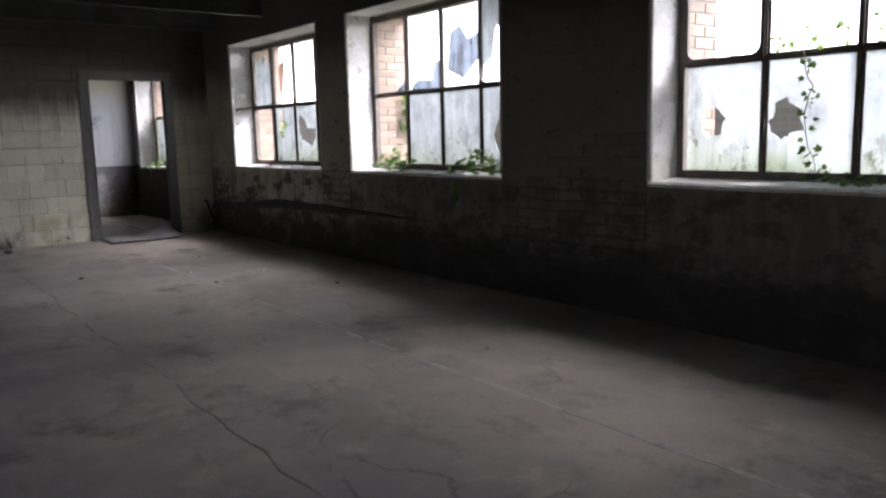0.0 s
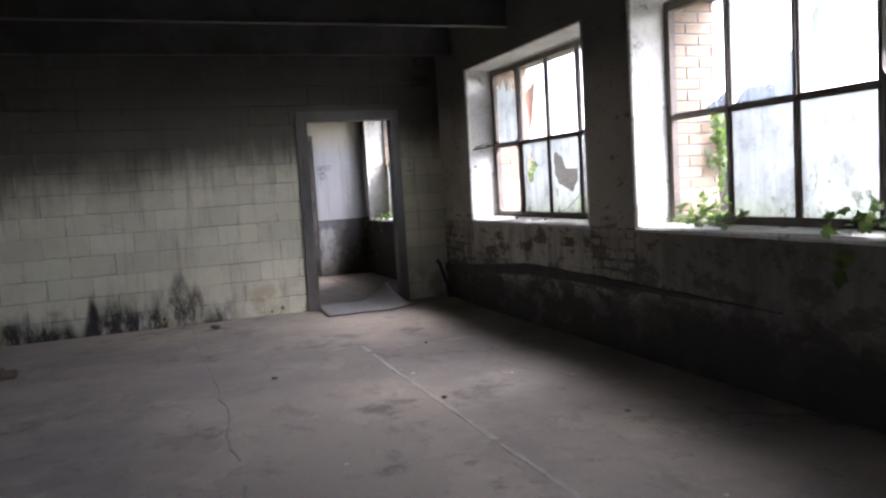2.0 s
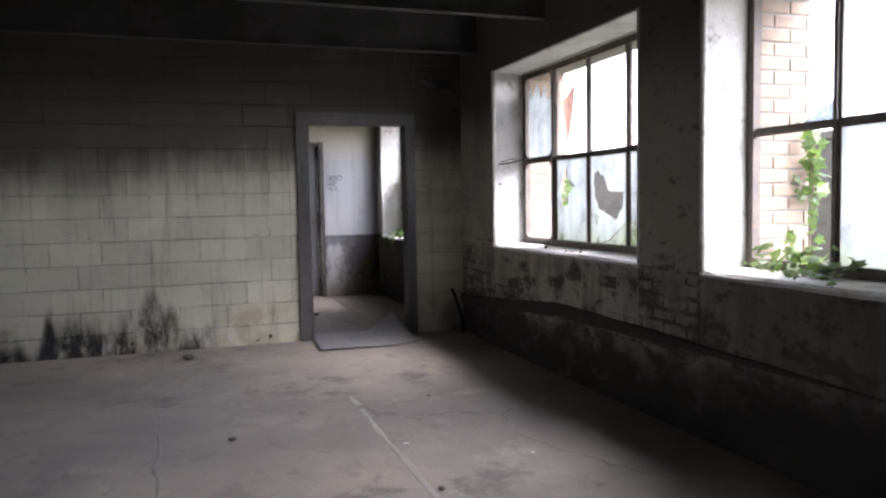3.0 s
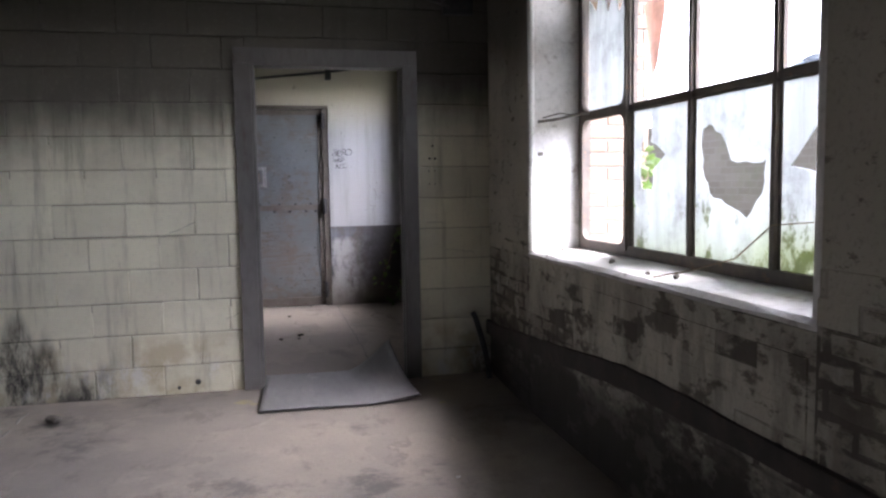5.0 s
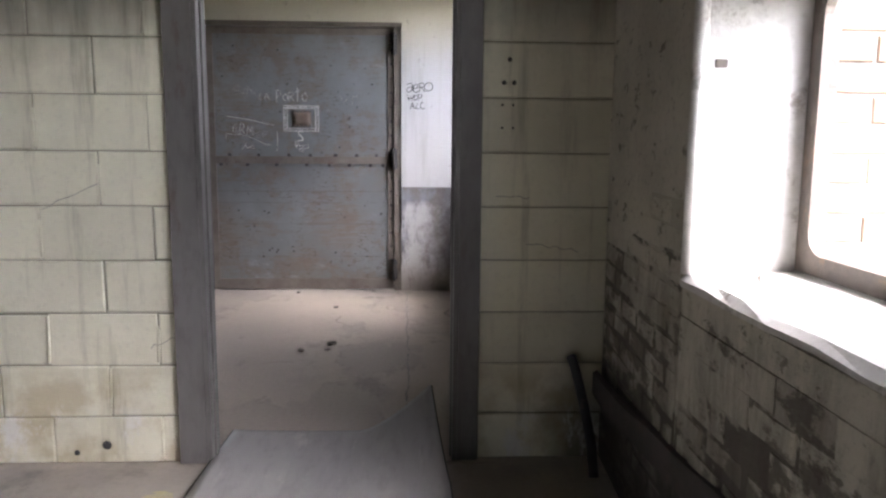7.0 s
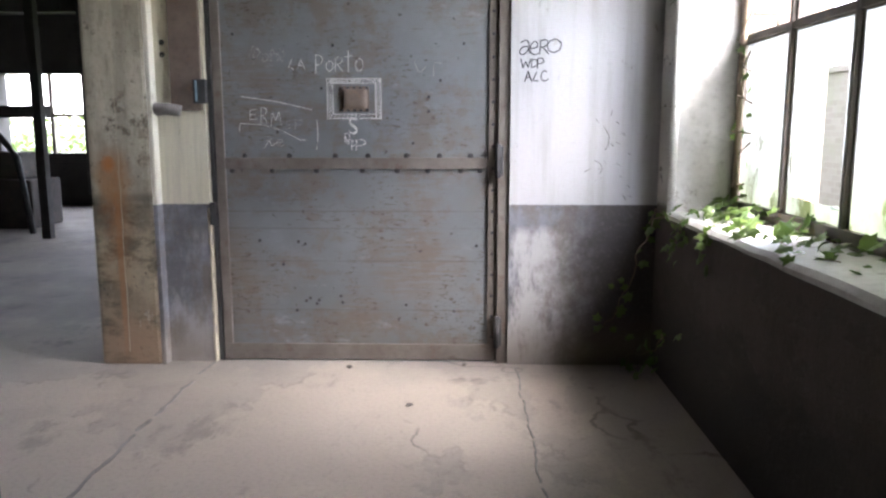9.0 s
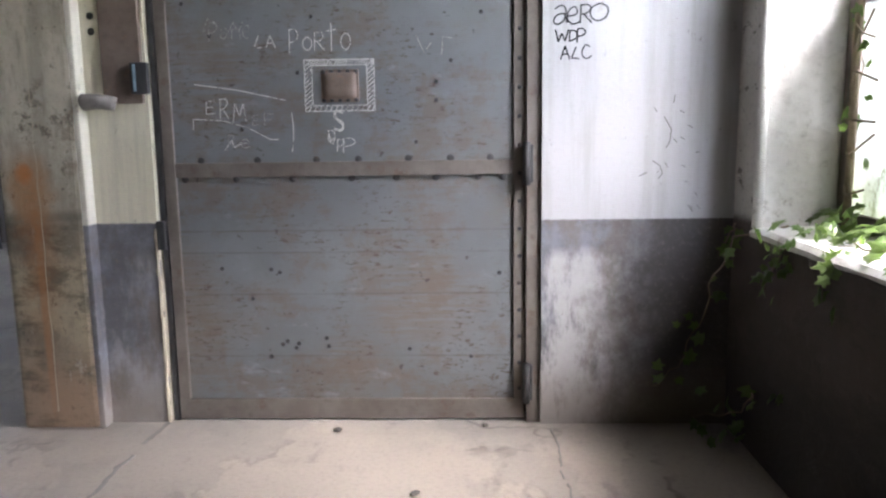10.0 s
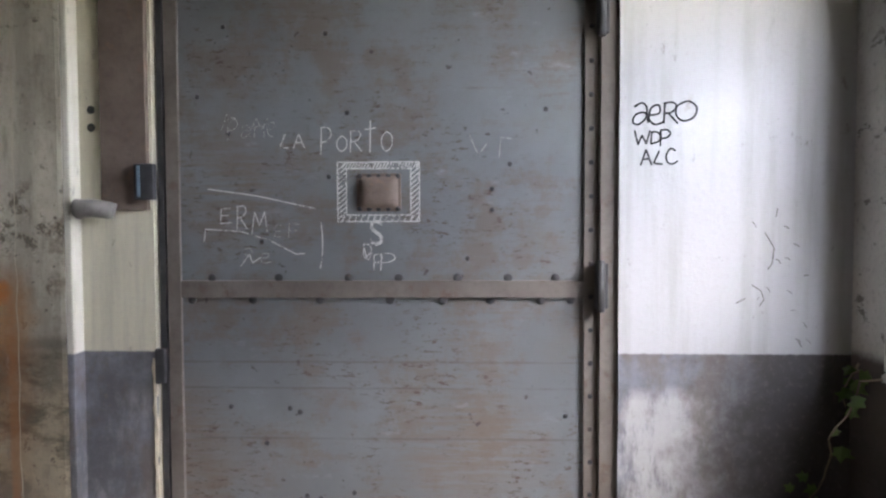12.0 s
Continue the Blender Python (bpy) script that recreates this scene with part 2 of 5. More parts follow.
def dirty_glass(name, milk, tint):
    """Wired factory glass under a film of dirt: part clear, part milky."""
    m, nt, out = nodes_of(name)
    v = position(nt)
    big, streak = noise_tex(nt, v, 2.2, 7, 0.65), noise_tex(nt, position(nt, 1, 6, 1.0), 1.6, 5, 0.6)
    dirt = maths(nt, "ADD", milk, maths(nt, "MULTIPLY", ramp(nt, maths(nt, "ADD", big, streak), 0.8, 1.25), 0.3))
    tr = nd(nt, "ShaderNodeBsdfTranslucent")
    df = nd(nt, "ShaderNodeBsdfDiffuse", Color=(0.5, 0.52, 0.5, 1))
    z = axis(nt, 2)
    green = maths(nt, "MULTIPLY", ramp(nt, maths(nt, "ADD", z, maths(nt, "MULTIPLY", big, -0.7)), 0.86, 0.52), 0.45)
    algae = maths(nt, "MULTIPLY", ramp(nt, noise_tex(nt, position(nt, 1, 1, 0.7), 7.5, 8, 0.72), 0.53, 0.62), ramp(nt, maths(nt, "ADD", z, maths(nt, "MULTIPLY", big, -0.8)), 1.0, 0.6))
    drip = ramp(nt, noise_tex(nt, position(nt, 1, 16, 0.9), 1.5, 6, 0.7), 0.50, 0.70)
    smear = ramp(nt, noise_tex(nt, v, 5.5, 8, 0.7), 0.48, 0.66)
    body = mixc(nt, maths(nt, "MULTIPLY", smear, 0.5), tint, tuple(0.5 * c for c in tint))
    body = mixc(nt, maths(nt, "MULTIPLY", drip, 0.22), body, tuple(0.45 * c for c in tint))
    body = mixc(nt, maths(nt, "MULTIPLY", algae, 0.9), body, (0.10, 0.11, 0.05))
    nt.links.new(mixc(nt, green, body, (0.26, 0.31, 0.14)), tr.inputs["Color"])
    film = nt.nodes.new("ShaderNodeMixShader")
    film.inputs[0].default_value = 0.08
    nt.links.new(tr.outputs[0], film.inputs[1])
    nt.links.new(df.outputs[0], film.inputs[2])
    clear = nd(nt, "ShaderNodeBsdfTransparent", Color=(0.78, 0.81, 0.80, 1))
    gl = nd(nt, "ShaderNodeBsdfGlossy", Roughness=0.12)
    fr = nd(nt, "ShaderNodeFresnel", IOR=1.45)
    a = nt.nodes.new("ShaderNodeMixShader")
    nt.links.new(dirt, a.inputs[0])
    nt.links.new(clear.outputs[0], a.inputs[1])
    nt.links.new(film.outputs[0], a.inputs[2])
    b = nt.nodes.new("ShaderNodeMixShader")
    nt.links.new(fr.outputs[0], b.inputs[0])
    nt.links.new(a.outputs[0], b.inputs[1])
    nt.links.new(gl.outputs[0], b.inputs[2])
    nt.links.new(b.outputs[0], out.inputs["Surface"])
    return m


def leaf_mat(name, c1, c2):
    m, nt, out = nodes_of(name)
    o = nt.nodes.new("ShaderNodeObjectInfo")
    g = nt.nodes.new("ShaderNodeNewGeometry")
    r = maths(nt, "FRACT", maths(nt, "ADD", o.outputs["Random"], g.outputs["Random Per Island"]), 0)
    col = mixc(nt, r, c1, c2)
    p = nd(nt, "ShaderNodeBsdfPrincipled", Roughness=0.45)
    nt.links.new(col, p.inputs["Base Color"])
    t = nd(nt, "ShaderNodeBsdfTranslucent")
    nt.links.new(mixc(nt, 0.35, col, (0.25, 0.4, 0.06)), t.inputs["Color"])
    s = nt.nodes.new("ShaderNodeMixShader")
    s.inputs[0].default_value = 0.45
    nt.links.new(p.outputs[0], s.inputs[1])
    nt.links.new(t.outputs[0], s.inputs[2])
    nt.links.new(s.outputs[0], out.inputs["Surface"])
    return m


def door_steel():
    """Blue-grey painted sheet steel, rusty in patches and scratched across."""
    m, nt, out = nodes_of("door_sheet_steel")
    v = position(nt)
    big, mid, fine = noise_tex(nt, v, 1.5, 5, 0.6), noise_tex(nt, v, 3.4, 9, 0.75), noise_tex(nt, v, 60, 4, 0.7)
    col = mixc(nt, ramp(nt, big, 0.35, 0.65), (0.184, 0.203, 0.210), (0.148, 0.160, 0.163))
    scr = noise_tex(nt, position(nt, 3.0, 3.0, 34), 1.6, 6, 0.75)
    film = ramp(nt, noise_tex(nt, v, 1.9, 7, 0.66), 0.47, 0.66)
    col = mixc(nt, maths(nt, "MULTIPLY", film, 0.55), col, (0.165, 0.145, 0.12))
    rust = ramp(nt, maths(nt, "ADD", mid, maths(nt, "MULTIPLY", scr, 0.26)), 0.60, 0.74)
    col = mixc(nt, maths(nt, "MULTIPLY", rust, 0.55), col, (0.15, 0.112, 0.082))
    col = mixc(nt, maths(nt, "MULTIPLY", ramp(nt, scr, 0.63, 0.72), 0.45), col, (0.10, 0.085, 0.07))
    speck = ramp(nt, noise_tex(nt, position(nt, 9, 9, 26), 1.7, 6, 0.8), 0.57, 0.66)
    col = mixc(nt, maths(nt, "MULTIPLY", maths(nt, "MULTIPLY", speck, ramp(nt, mid, 0.38, 0.6)), 0.75), col, (0.105, 0.082, 0.062))
    for cx, cz, rx, rz in ((5.45, 0.52, 0.34, 0.26), (4.62, 1.40, 0.24, 0.26), (4.50, 0.45, 0.16, 0.4), (5.15, 0.28, 0.2, 0.12)):
        ex = maths(nt, "POWER", maths(nt, "MULTIPLY", maths(nt, "SUBTRACT", axis(nt, 0), cx), 1 / rx), 2)
        ez = maths(nt, "POWER", maths(nt, "MULTIPLY", maths(nt, "SUBTRACT", axis(nt, 2), cz), 1 / rz), 2)
        spot = ramp(nt, maths(nt, "ADD", maths(nt, "ADD", ex, ez), maths(nt, "MULTIPLY", mid, 1.6)), 1.7, 0.7)
        col = mixc(nt, maths(nt, "MULTIPLY", maths(nt, "MULTIPLY", spot, ramp(nt, scr, 0.34, 0.6)), 0.6), col, (0.16, 0.122, 0.09))
    fleck = ramp(nt, noise_tex(nt, position(nt, 14, 14, 38), 1.5, 5, 0.75), 0.54, 0.62)
    where = ramp(nt, noise_tex(nt, position(nt, 1, 1, 0.8), 2.6, 6, 0.7), 0.50, 0.60)
    col = mixc(nt, maths(nt, "MULTIPLY", maths(nt, "MULTIPLY", fleck, where), 0.85), col, (0.085, 0.06, 0.042))
    for sz in (0.28, 0.545, 0.72, 0.81):
        seam = ramp(nt, maths(nt, "ABSOLUTE", maths(nt, "SUBTRACT", axis(nt, 2), sz), 0), 0.005, 0.002)
        col = mixc(nt, maths(nt, "MULTIPLY", maths(nt, "MULTIPLY", seam, ramp(nt, scr, 0.36, 0.55)), 0.5), col, (0.10, 0.085, 0.075))
    dots = ramp(nt, noise_tex(nt, v, 22, 3, 0.6), 0.68, 0.74)
    col = mixc(nt, maths(nt, "MULTIPLY", dots, 0.8), col, (0.06, 0.05, 0.045))
    pale = ramp(nt, noise_tex(nt, position(nt, 1, 1, 2.5), 4.2, 7, 0.7), 0.58, 0.75)
    col = mixc(nt, maths(nt, "MULTIPLY", pale, 0.4), col, (0.36, 0.39, 0.43))
    finish(nt, out, col, 0.55, maths(nt, "ADD", fine, maths(nt, "MULTIPLY", rust, 0.8)), 0.15, 0.003, 0.15)
    return m


def white_wall(name, top, top2, flaking=1.0):
    """Whitewashed plaster above a worn slate-blue dado, brown at the foot, with the corner's shade painted in."""
    m, nt, out = nodes_of(name)
    v = position(nt)
    big, mid, fine = noise_tex(nt, v, 1.8), noise_tex(nt, v, 4.0, 8, 0.7), noise_tex(nt, v, 50, 4, 0.7)
    run = noise_tex(nt, position(nt, 9, 9, 0.7), 1.4, 5, 0.6)
    up = mixc(nt, ramp(nt, run, 0.45, 0.7), top, top2)
    z = axis(nt, 2)
    up = mixc(nt, maths(nt, "MULTIPLY", ramp(nt, z, 1.75, 2.3), 0.9), up, (0.56, 0.53, 0.40))
    up = mixc(nt, maths(nt, "MULTIPLY", ramp(nt, mid, 0.66, 0.72), 0.6), up, (0.34, 0.31, 0.25))
    band = mixc(nt, ramp(nt, mid, 0.4, 0.62), (0.185, 0.195, 0.218), (0.115, 0.116, 0.122))
    flake = ramp(nt, maths(nt, "ADD", maths(nt, "ADD", noise_tex(nt, position(nt, 2.6, 2.6, 1.0), 1.6, 8, 0.7), maths(nt, "MULTIPLY", noise_tex(nt, position(nt, 5, 5, 1.2), 5, 6, 0.75), 0.35)), maths(nt, "MULTIPLY", z, -0.20)), 0.50, 0.66)
    worn_side = ramp(nt, maths(nt, "ADD", axis(nt, 0), maths(nt, "MULTIPLY", mid, 0.5)), 6.62, 6.34)
    flake = maths(nt, "MULTIPLY", maths(nt, "MULTIPLY", flake, flaking), maths(nt, "MULTIPLY", worn_side, ramp(nt, maths(nt, "ADD", z, maths(nt, "MULTIPLY", mid, 0.08)), 0.79, 0.73)))
    low = mixc(nt, maths(nt, "MULTIPLY", flake, 0.85), band, (0.43, 0.425, 0.42))
    grime = ramp(nt, noise_tex(nt, position(nt, 2.2, 2.2, 1.3), 1.7, 8, 0.7), 0.49, 0.64)
    low = mixc(nt, maths(nt, "MULTIPLY", grime, 0.65), low, (0.135, 0.108, 0.085))
    # The room corner's shade, painted black over the stained dado
    corner_shade = ramp(nt, maths(nt, "ADD", axis(nt, 0), maths(nt, "MULTIPLY", mid, 0.5)), 6.30, 6.68)
    low = mixc(nt, maths(nt, "MULTIPLY", corner_shade, 0.85), low, (0.05, 0.044, 0.04))
    low = mixc(nt, maths(nt, "MULTIPLY", ramp(nt, z, 0.32, 0.05), 0.5), low, (0.24, 0.19, 0.14))
    col = mixc(nt, ramp(nt, maths(nt, "ADD", z, maths(nt, "MULTIPLY", fine, 0.012)), 0.853, 0.861), low, up)
    chips = maths(nt, "MULTIPLY", ramp(nt, noise_tex(nt, position(nt, 10, 10, 5), 1.6, 7, 0.78), 0.60, 0.66), ramp(nt, mid, 0.42, 0.58))
    col = mixc(nt, maths(nt, "MULTIPLY", chips, 0.6), col, (0.16, 0.14, 0.11))
    col = mixc(nt, maths(nt, "MULTIPLY", ramp(nt, fine, 0.5, 0.78), 0.25), col, (0.3, 0.28, 0.25))
    finish(nt, out, col, 0.7, maths(nt, "ADD", fine, mid), 0.25, 0.005)
    return m


def column_paint():
    """Cream paint on a concrete column, rust-stained, grey-green below."""
    m, nt, out = nodes_of("column_paint")
    v = position(nt)
    mid, fine = noise_tex(nt, v, 4.0, 8, 0.7), noise_tex(nt, v, 50, 4, 0.7)
    z, x = axis(nt, 2), axis(nt, 0)
    up = mixc(nt, ramp(nt, noise_tex(nt, position(nt, 6, 6, 0.8), 1.7), 0.4, 0.65), (0.50, 0.465, 0.37), (0.36, 0.335, 0.265))
    up = mixc(nt, maths(nt, "MULTIPLY", ramp(nt, mid, 0.60, 0.68), 0.7), up, (0.17, 0.14, 0.10))
    low = mixc(nt, ramp(nt, noise_tex(nt, position(nt, 2.5, 2.5, 1.6), 2.0, 6, 0.65), 0.42, 0.62), (0.36, 0.305, 0.21), (0.16, 0.145, 0.112))
    low = mixc(nt, ramp(nt, z, 0.42, 0.2), low, (0.27, 0.20, 0.135))
    col = mixc(nt, ramp(nt, maths(nt, "ADD", z, maths(nt, "MULTIPLY", fine, 0.02)), 0.86, 0.89), low, up)
    blot = ramp(nt, noise_tex(nt, v, 2.3, 9, 0.74), 0.47, 0.60)
    col = mixc(nt, maths(nt, "MULTIPLY", blot, 0.42), col, (0.25, 0.22, 0.165))
    bands = ramp(nt, noise_tex(nt, position(nt, 2.2, 2.2, 5), 1.3, 7, 0.7), 0.46, 0.6)
    col = mixc(nt, maths(nt, "MULTIPLY", maths(nt, "MULTIPLY", bands, ramp(nt, z, 0.92, 0.84)), 0.85), col, (0.09, 0.08, 0.058))
    chip = maths(nt, "MULTIPLY", ramp(nt, noise_tex(nt, v, 11, 7, 0.75), 0.52, 0.58), maths(nt, "MULTIPLY", ramp(nt, z, 1.16, 1.24), ramp(nt, z, 1.46, 1.36)))
    col = mixc(nt, maths(nt, "MULTIPLY", chip, 0.85), col, (0.10, 0.085, 0.065))
    edge = maths(nt, "MULTIPLY", ramp(nt, maths(nt, "ADD", z, maths(nt, "MULTIPLY", mid, 0.10)), 0.90, 0.93), ramp(nt, maths(nt, "ADD", z, maths(nt, "MULTIPLY", mid, 0.10)), 0.99, 0.94))
    col = mixc(nt, maths(nt, "MULTIPLY", edge, 0.6), col, (0.09, 0.08, 0.065))
    pits = maths(nt, "MULTIPLY", ramp(nt, noise_tex(nt, v, 26, 5, 0.75), 0.58, 0.64), ramp(nt, mid, 0.42, 0.56))
    col = mixc(nt, maths(nt, "MULTIPLY", pits, 0.75), col, (0.09, 0.075, 0.06))
    flakes = ramp(nt, noise_tex(nt, position(nt, 8, 8, 3), 2.0, 7, 0.75), 0.60, 0.65)
    col = mixc(nt, maths(nt, "MULTIPLY", flakes, 0.5), col, (0.46, 0.44, 0.38))
    grain = ramp(nt, noise_tex(nt, position(nt, 20, 20, 5), 1.2, 6, 0.7), 0.52, 0.68)
    col = mixc(nt, maths(nt, "MULTIPLY", grain, 0.45), col, (0.17, 0.15, 0.115))
    dx = maths(nt, "ABSOLUTE", maths(nt, "SUBTRACT", x, 3.90), 0)
    spill = maths(nt, "MULTIPLY", ramp(nt, maths(nt, "ADD", dx, maths(nt, "MULTIPLY", mid, 0.42)), 0.36, 0.18), ramp(nt, maths(nt, "ADD", z, maths(nt, "MULTIPLY", mid, 0.3)), 1.36, 1.18))
    col = mixc(nt, maths(nt, "MULTIPLY", maths(nt, "MULTIPLY", spill, ramp(nt, z, 0.1, 1.0)), ramp(nt, mid, 0.38, 0.55)), col, (0.27, 0.115, 0.04))
    for cx, cz, rx, rz, k, c in ((3.90, 0.99, 0.12, 0.17, 0.6, (0.36, 0.20, 0.09)), (3.88, 1.06, 0.045, 0.055, 0.95, (0.42, 0.16, 0.045)), (3.915, 0.6, 0.022, 0.62, 0.6, (0.33, 0.15, 0.06)), (3.94, 0.10, 0.22, 0.2, 0.35, (0.30, 0.19, 0.13))):
        ex = maths(nt, "POWER", maths(nt, "MULTIPLY", maths(nt, "SUBTRACT", x, cx), 1 / rx), 2)
        ez = maths(nt, "POWER", maths(nt, "MULTIPLY", maths(nt, "SUBTRACT", z, cz), 1 / rz), 2)
        stain = ramp(nt, maths(nt, "ADD", maths(nt, "ADD", ex, ez), maths(nt, "MULTIPLY", mid, 1.2)), 1.7, 0.6)
        col = mixc(nt, maths(nt, "MULTIPLY", stain, k), col, c)
    col = mixc(nt, maths(nt, "MULTIPLY", ramp(nt, fine, 0.5, 0.75), 0.3), col, (0.2, 0.17, 0.12))
    finish(nt, out, col, 0.75, maths(nt, "ADD", fine, mid), 0.35, 0.006)
    return m


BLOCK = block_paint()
FLOOR = floor_concrete()
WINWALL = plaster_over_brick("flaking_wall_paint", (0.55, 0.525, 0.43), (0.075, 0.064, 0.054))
LOWDARKWALL = plaster_over_brick("low_dark_wall_paint", (0.55, 0.54, 0.50), (0.06, 0.05, 0.042), (0.082, 0.068, 0.058))
REVEAL = surf("white_reveal_paint", (0.66, 0.65, 0.62), (0.53, 0.52, 0.48), (0.25, 0.22, 0.18), s1=3.0, bump=0.4)
BRICKP = plaster_over_brick("painted_brick", (0.50, 0.475, 0.385), (0.12, 0.10, 0.085), None, 0.22, 0.80)
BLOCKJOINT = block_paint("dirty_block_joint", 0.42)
MORTAR = plaster_over_brick("old_mortar", (0.44, 0.415, 0.34), (0.045, 0.04, 0.034), None, 0.06, 0.8, 0.075)
BARE = surf("bare_dark_brick", (0.12, 0.105, 0.095), (0.16, 0.135, 0.115), (0.07, 0.06, 0.055), s1=7, vary=0.4, bump=0.5)
BRICK = surf("outer_brick", (0.235, 0.165, 0.12), (0.29, 0.225, 0.165), (0.25, 0.255, 0.14), s1=5, vary=0.35, bump=0.4)
def far_brick():
    m, nt, out = nodes_of("yard_brick")
    v = position(nt, 0, 1, 1)
    sw = nt.nodes.new("ShaderNodeSeparateXYZ")
    nt.links.new(v, sw.inputs[0])
    cb = nt.nodes.new("ShaderNodeCombineXYZ")
    nt.links.new(sw.outputs[1], cb.inputs[0])
    nt.links.new(sw.outputs[2], cb.inputs[1])
    t = nd(nt, "ShaderNodeTexBrick", Scale=1.0)
    t.inputs["Brick Width"].default_value, t.inputs["Row Height"].default_value, t.inputs["Mortar Size"].default_value = 0.22, 0.075, 0.006
    t.inputs["Color1"].default_value, t.inputs["Color2"].default_value, t.inputs["Mortar"].default_value = (0.095, 0.085, 0.068, 1), (0.12, 0.108, 0.088, 1), (0.118, 0.109, 0.091, 1)
    nt.links.new(cb.outputs[0], t.inputs["Vector"])
    col = mixc(nt, maths(nt, "MULTIPLY", ramp(nt, noise_tex(nt, position(nt), 1.1, 6, 0.65), 0.45, 0.65), 0.6), t.outputs["Color"], (0.085, 0.092, 0.058))
    finish(nt, out, col, 0.9, t.outputs["Fac"], 0.3, 0.01)
    return m


YARD = far_brick()
BRICKM = surf("outer_mortar", (0.25, 0.235, 0.205), (0.20, 0.187, 0.165), s1=6, bump=0.4)
FRAME = surf("rusty_window_steel", (0.095, 0.083, 0.072), (0.145, 0.12, 0.098), (0.21, 0.13, 0.08), s1=7, rough=0.65, bump=0.4)
DFRAME = surf("grey_door_frame_paint", (0.138, 0.134, 0.127), (0.104, 0.100, 0.094), (0.09, 0.07, 0.055), s1=4, rough=0.42, stretch=(1, 1, 0.3), bump=0.15)
CEIL = surf("dark_ceiling_paint", (0.040, 0.038, 0.036), (0.060, 0.057, 0.053), (0.026, 0.026, 0.024), s1=1.2)
BEAM = surf("dark_beam_paint", (0.066, 0.063, 0.059), (0.10, 0.096, 0.09), (0.045, 0.04, 0.036), s1=3)
SHEET = surf("worn_grey_sheet", (0.335, 0.328, 0.318), (0.285, 0.279, 0.27), (0.41, 0.395, 0.375), s1=1.6, s2=9.0, rough=0.4, bump=0.05, stretch=(2.2, 0.6, 1))
STEEL = door_steel()
RIM = surf("rusty_steel_strip", (0.165, 0.148, 0.13), (0.125, 0.108, 0.092), (0.12, 0.082, 0.058), s1=5, rough=0.6, bump=0.3)
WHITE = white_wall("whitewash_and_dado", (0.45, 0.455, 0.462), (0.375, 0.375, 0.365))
CREAM = white_wall("cream_paint_and_dado", (0.60, 0.57, 0.44), (0.46, 0.44, 0.35), 0.45)
STRIP = white_wall("pale_strip_paint", (0.68, 0.66, 0.57), (0.56, 0.54, 0.45), 0.6)
COLUMN = column_paint()
GLASS = dirty_glass("dirty_wired_glass", 0.72, (0.56, 0.585, 0.57))
SHARD = dirty_glass("clear_dirty_shard", 0.22, (0.62, 0.68, 0.76))
REDSHARD = dirty_glass("red_stained_shard", 0.45, (0.74, 0.47, 0.36))
IVY = leaf_mat("ivy_leaf", (0.048, 0.085, 0.028), (0.115, 0.165, 0.055))
STEM = surf("ivy_stem", (0.16, 0.12, 0.08), (0.24, 0.19, 0.13), s1=9)
GRASS = surf("rough_grass", (0.07, 0.1, 0.035), (0.11, 0.12, 0.05), (0.16, 0.14, 0.09), s1=1.2, s2=14)
HEDGE = leaf_mat("hedge_leaf", (0.04, 0.06, 0.025), (0.08, 0.095, 0.045))



def rubbed(name, c, lo, hi):
    """Chalk rubbed thin: specks of it on the paint, gaps between."""
    m, nt, out = nodes_of(name)
    v = position(nt)
    p = nd(nt, "ShaderNodeBsdfDiffuse", Color=(*c, 1))
    clear = nd(nt, "ShaderNodeBsdfTransparent")
    mix = nt.nodes.new("ShaderNodeMixShader")
    grain = maths(nt, "ADD", maths(nt, "MULTIPLY", noise_tex(nt, v, 160, 3, 0.7), 0.6), maths(nt, "MULTIPLY", noise_tex(nt, v, 14, 4, 0.6), 0.4))
    nt.links.new(ramp(nt, grain, lo, hi), mix.inputs[0])
    nt.links.new(clear.outputs[0], mix.inputs[1])
    nt.links.new(p.outputs[0], mix.inputs[2])
    nt.links.new(mix.outputs[0], out.inputs["Surface"])
    return m


CHALK = rubbed("white_chalk", (0.60, 0.60, 0.57), 0.36, 0.52)
FAINT = rubbed("faint_chalk", (0.44, 0.44, 0.42), 0.40, 0.53)
SCUFF = surf("grey_scuff", (0.20, 0.19, 0.18), (0.14, 0.13, 0.12), s1=14)
INK = surf("black_marker", (0.03, 0.03, 0.035), (0.05, 0.05, 0.055), s1=12)
RUSTBOX = surf("brown_rust", (0.18, 0.142, 0.118), (0.14, 0.108, 0.088), (0.20, 0.13, 0.09), s1=5, bump=0.4)
DARKSTEEL = surf("dark_steel", (0.032, 0.034, 0.036), (0.055, 0.055, 0.057), (0.09, 0.07, 0.055), s1=8, rough=0.6)
DUST = surf("grey_debris", (0.10, 0.09, 0.08), (0.17, 0.15, 0.13), s1=20)


# ---- mesh helpers ----
def part(name, bm, material, parent=None, label=""):
    """Link a bmesh as one mesh object, under a thing or a part where given."""
    me = bpy.data.meshes.new(name)
    bm.to_mesh(me)
    bm.free()
    me.materials.append(material)
    ob = new(name, me)
    if parent is not None:
        ob.parent = parent
        ob.matrix_parent_inverse = parent.matrix_basis.inverted()
    if label:
        tagged(ob, label)
    return ob


def thing(name, place, label, category, group="", kind=""):
    ob = new(name)
    ob.empty_display_size = 0.1
    ob.matrix_basis = Matrix.Translation(place)
    return tagged(ob, label, category, group, kind)


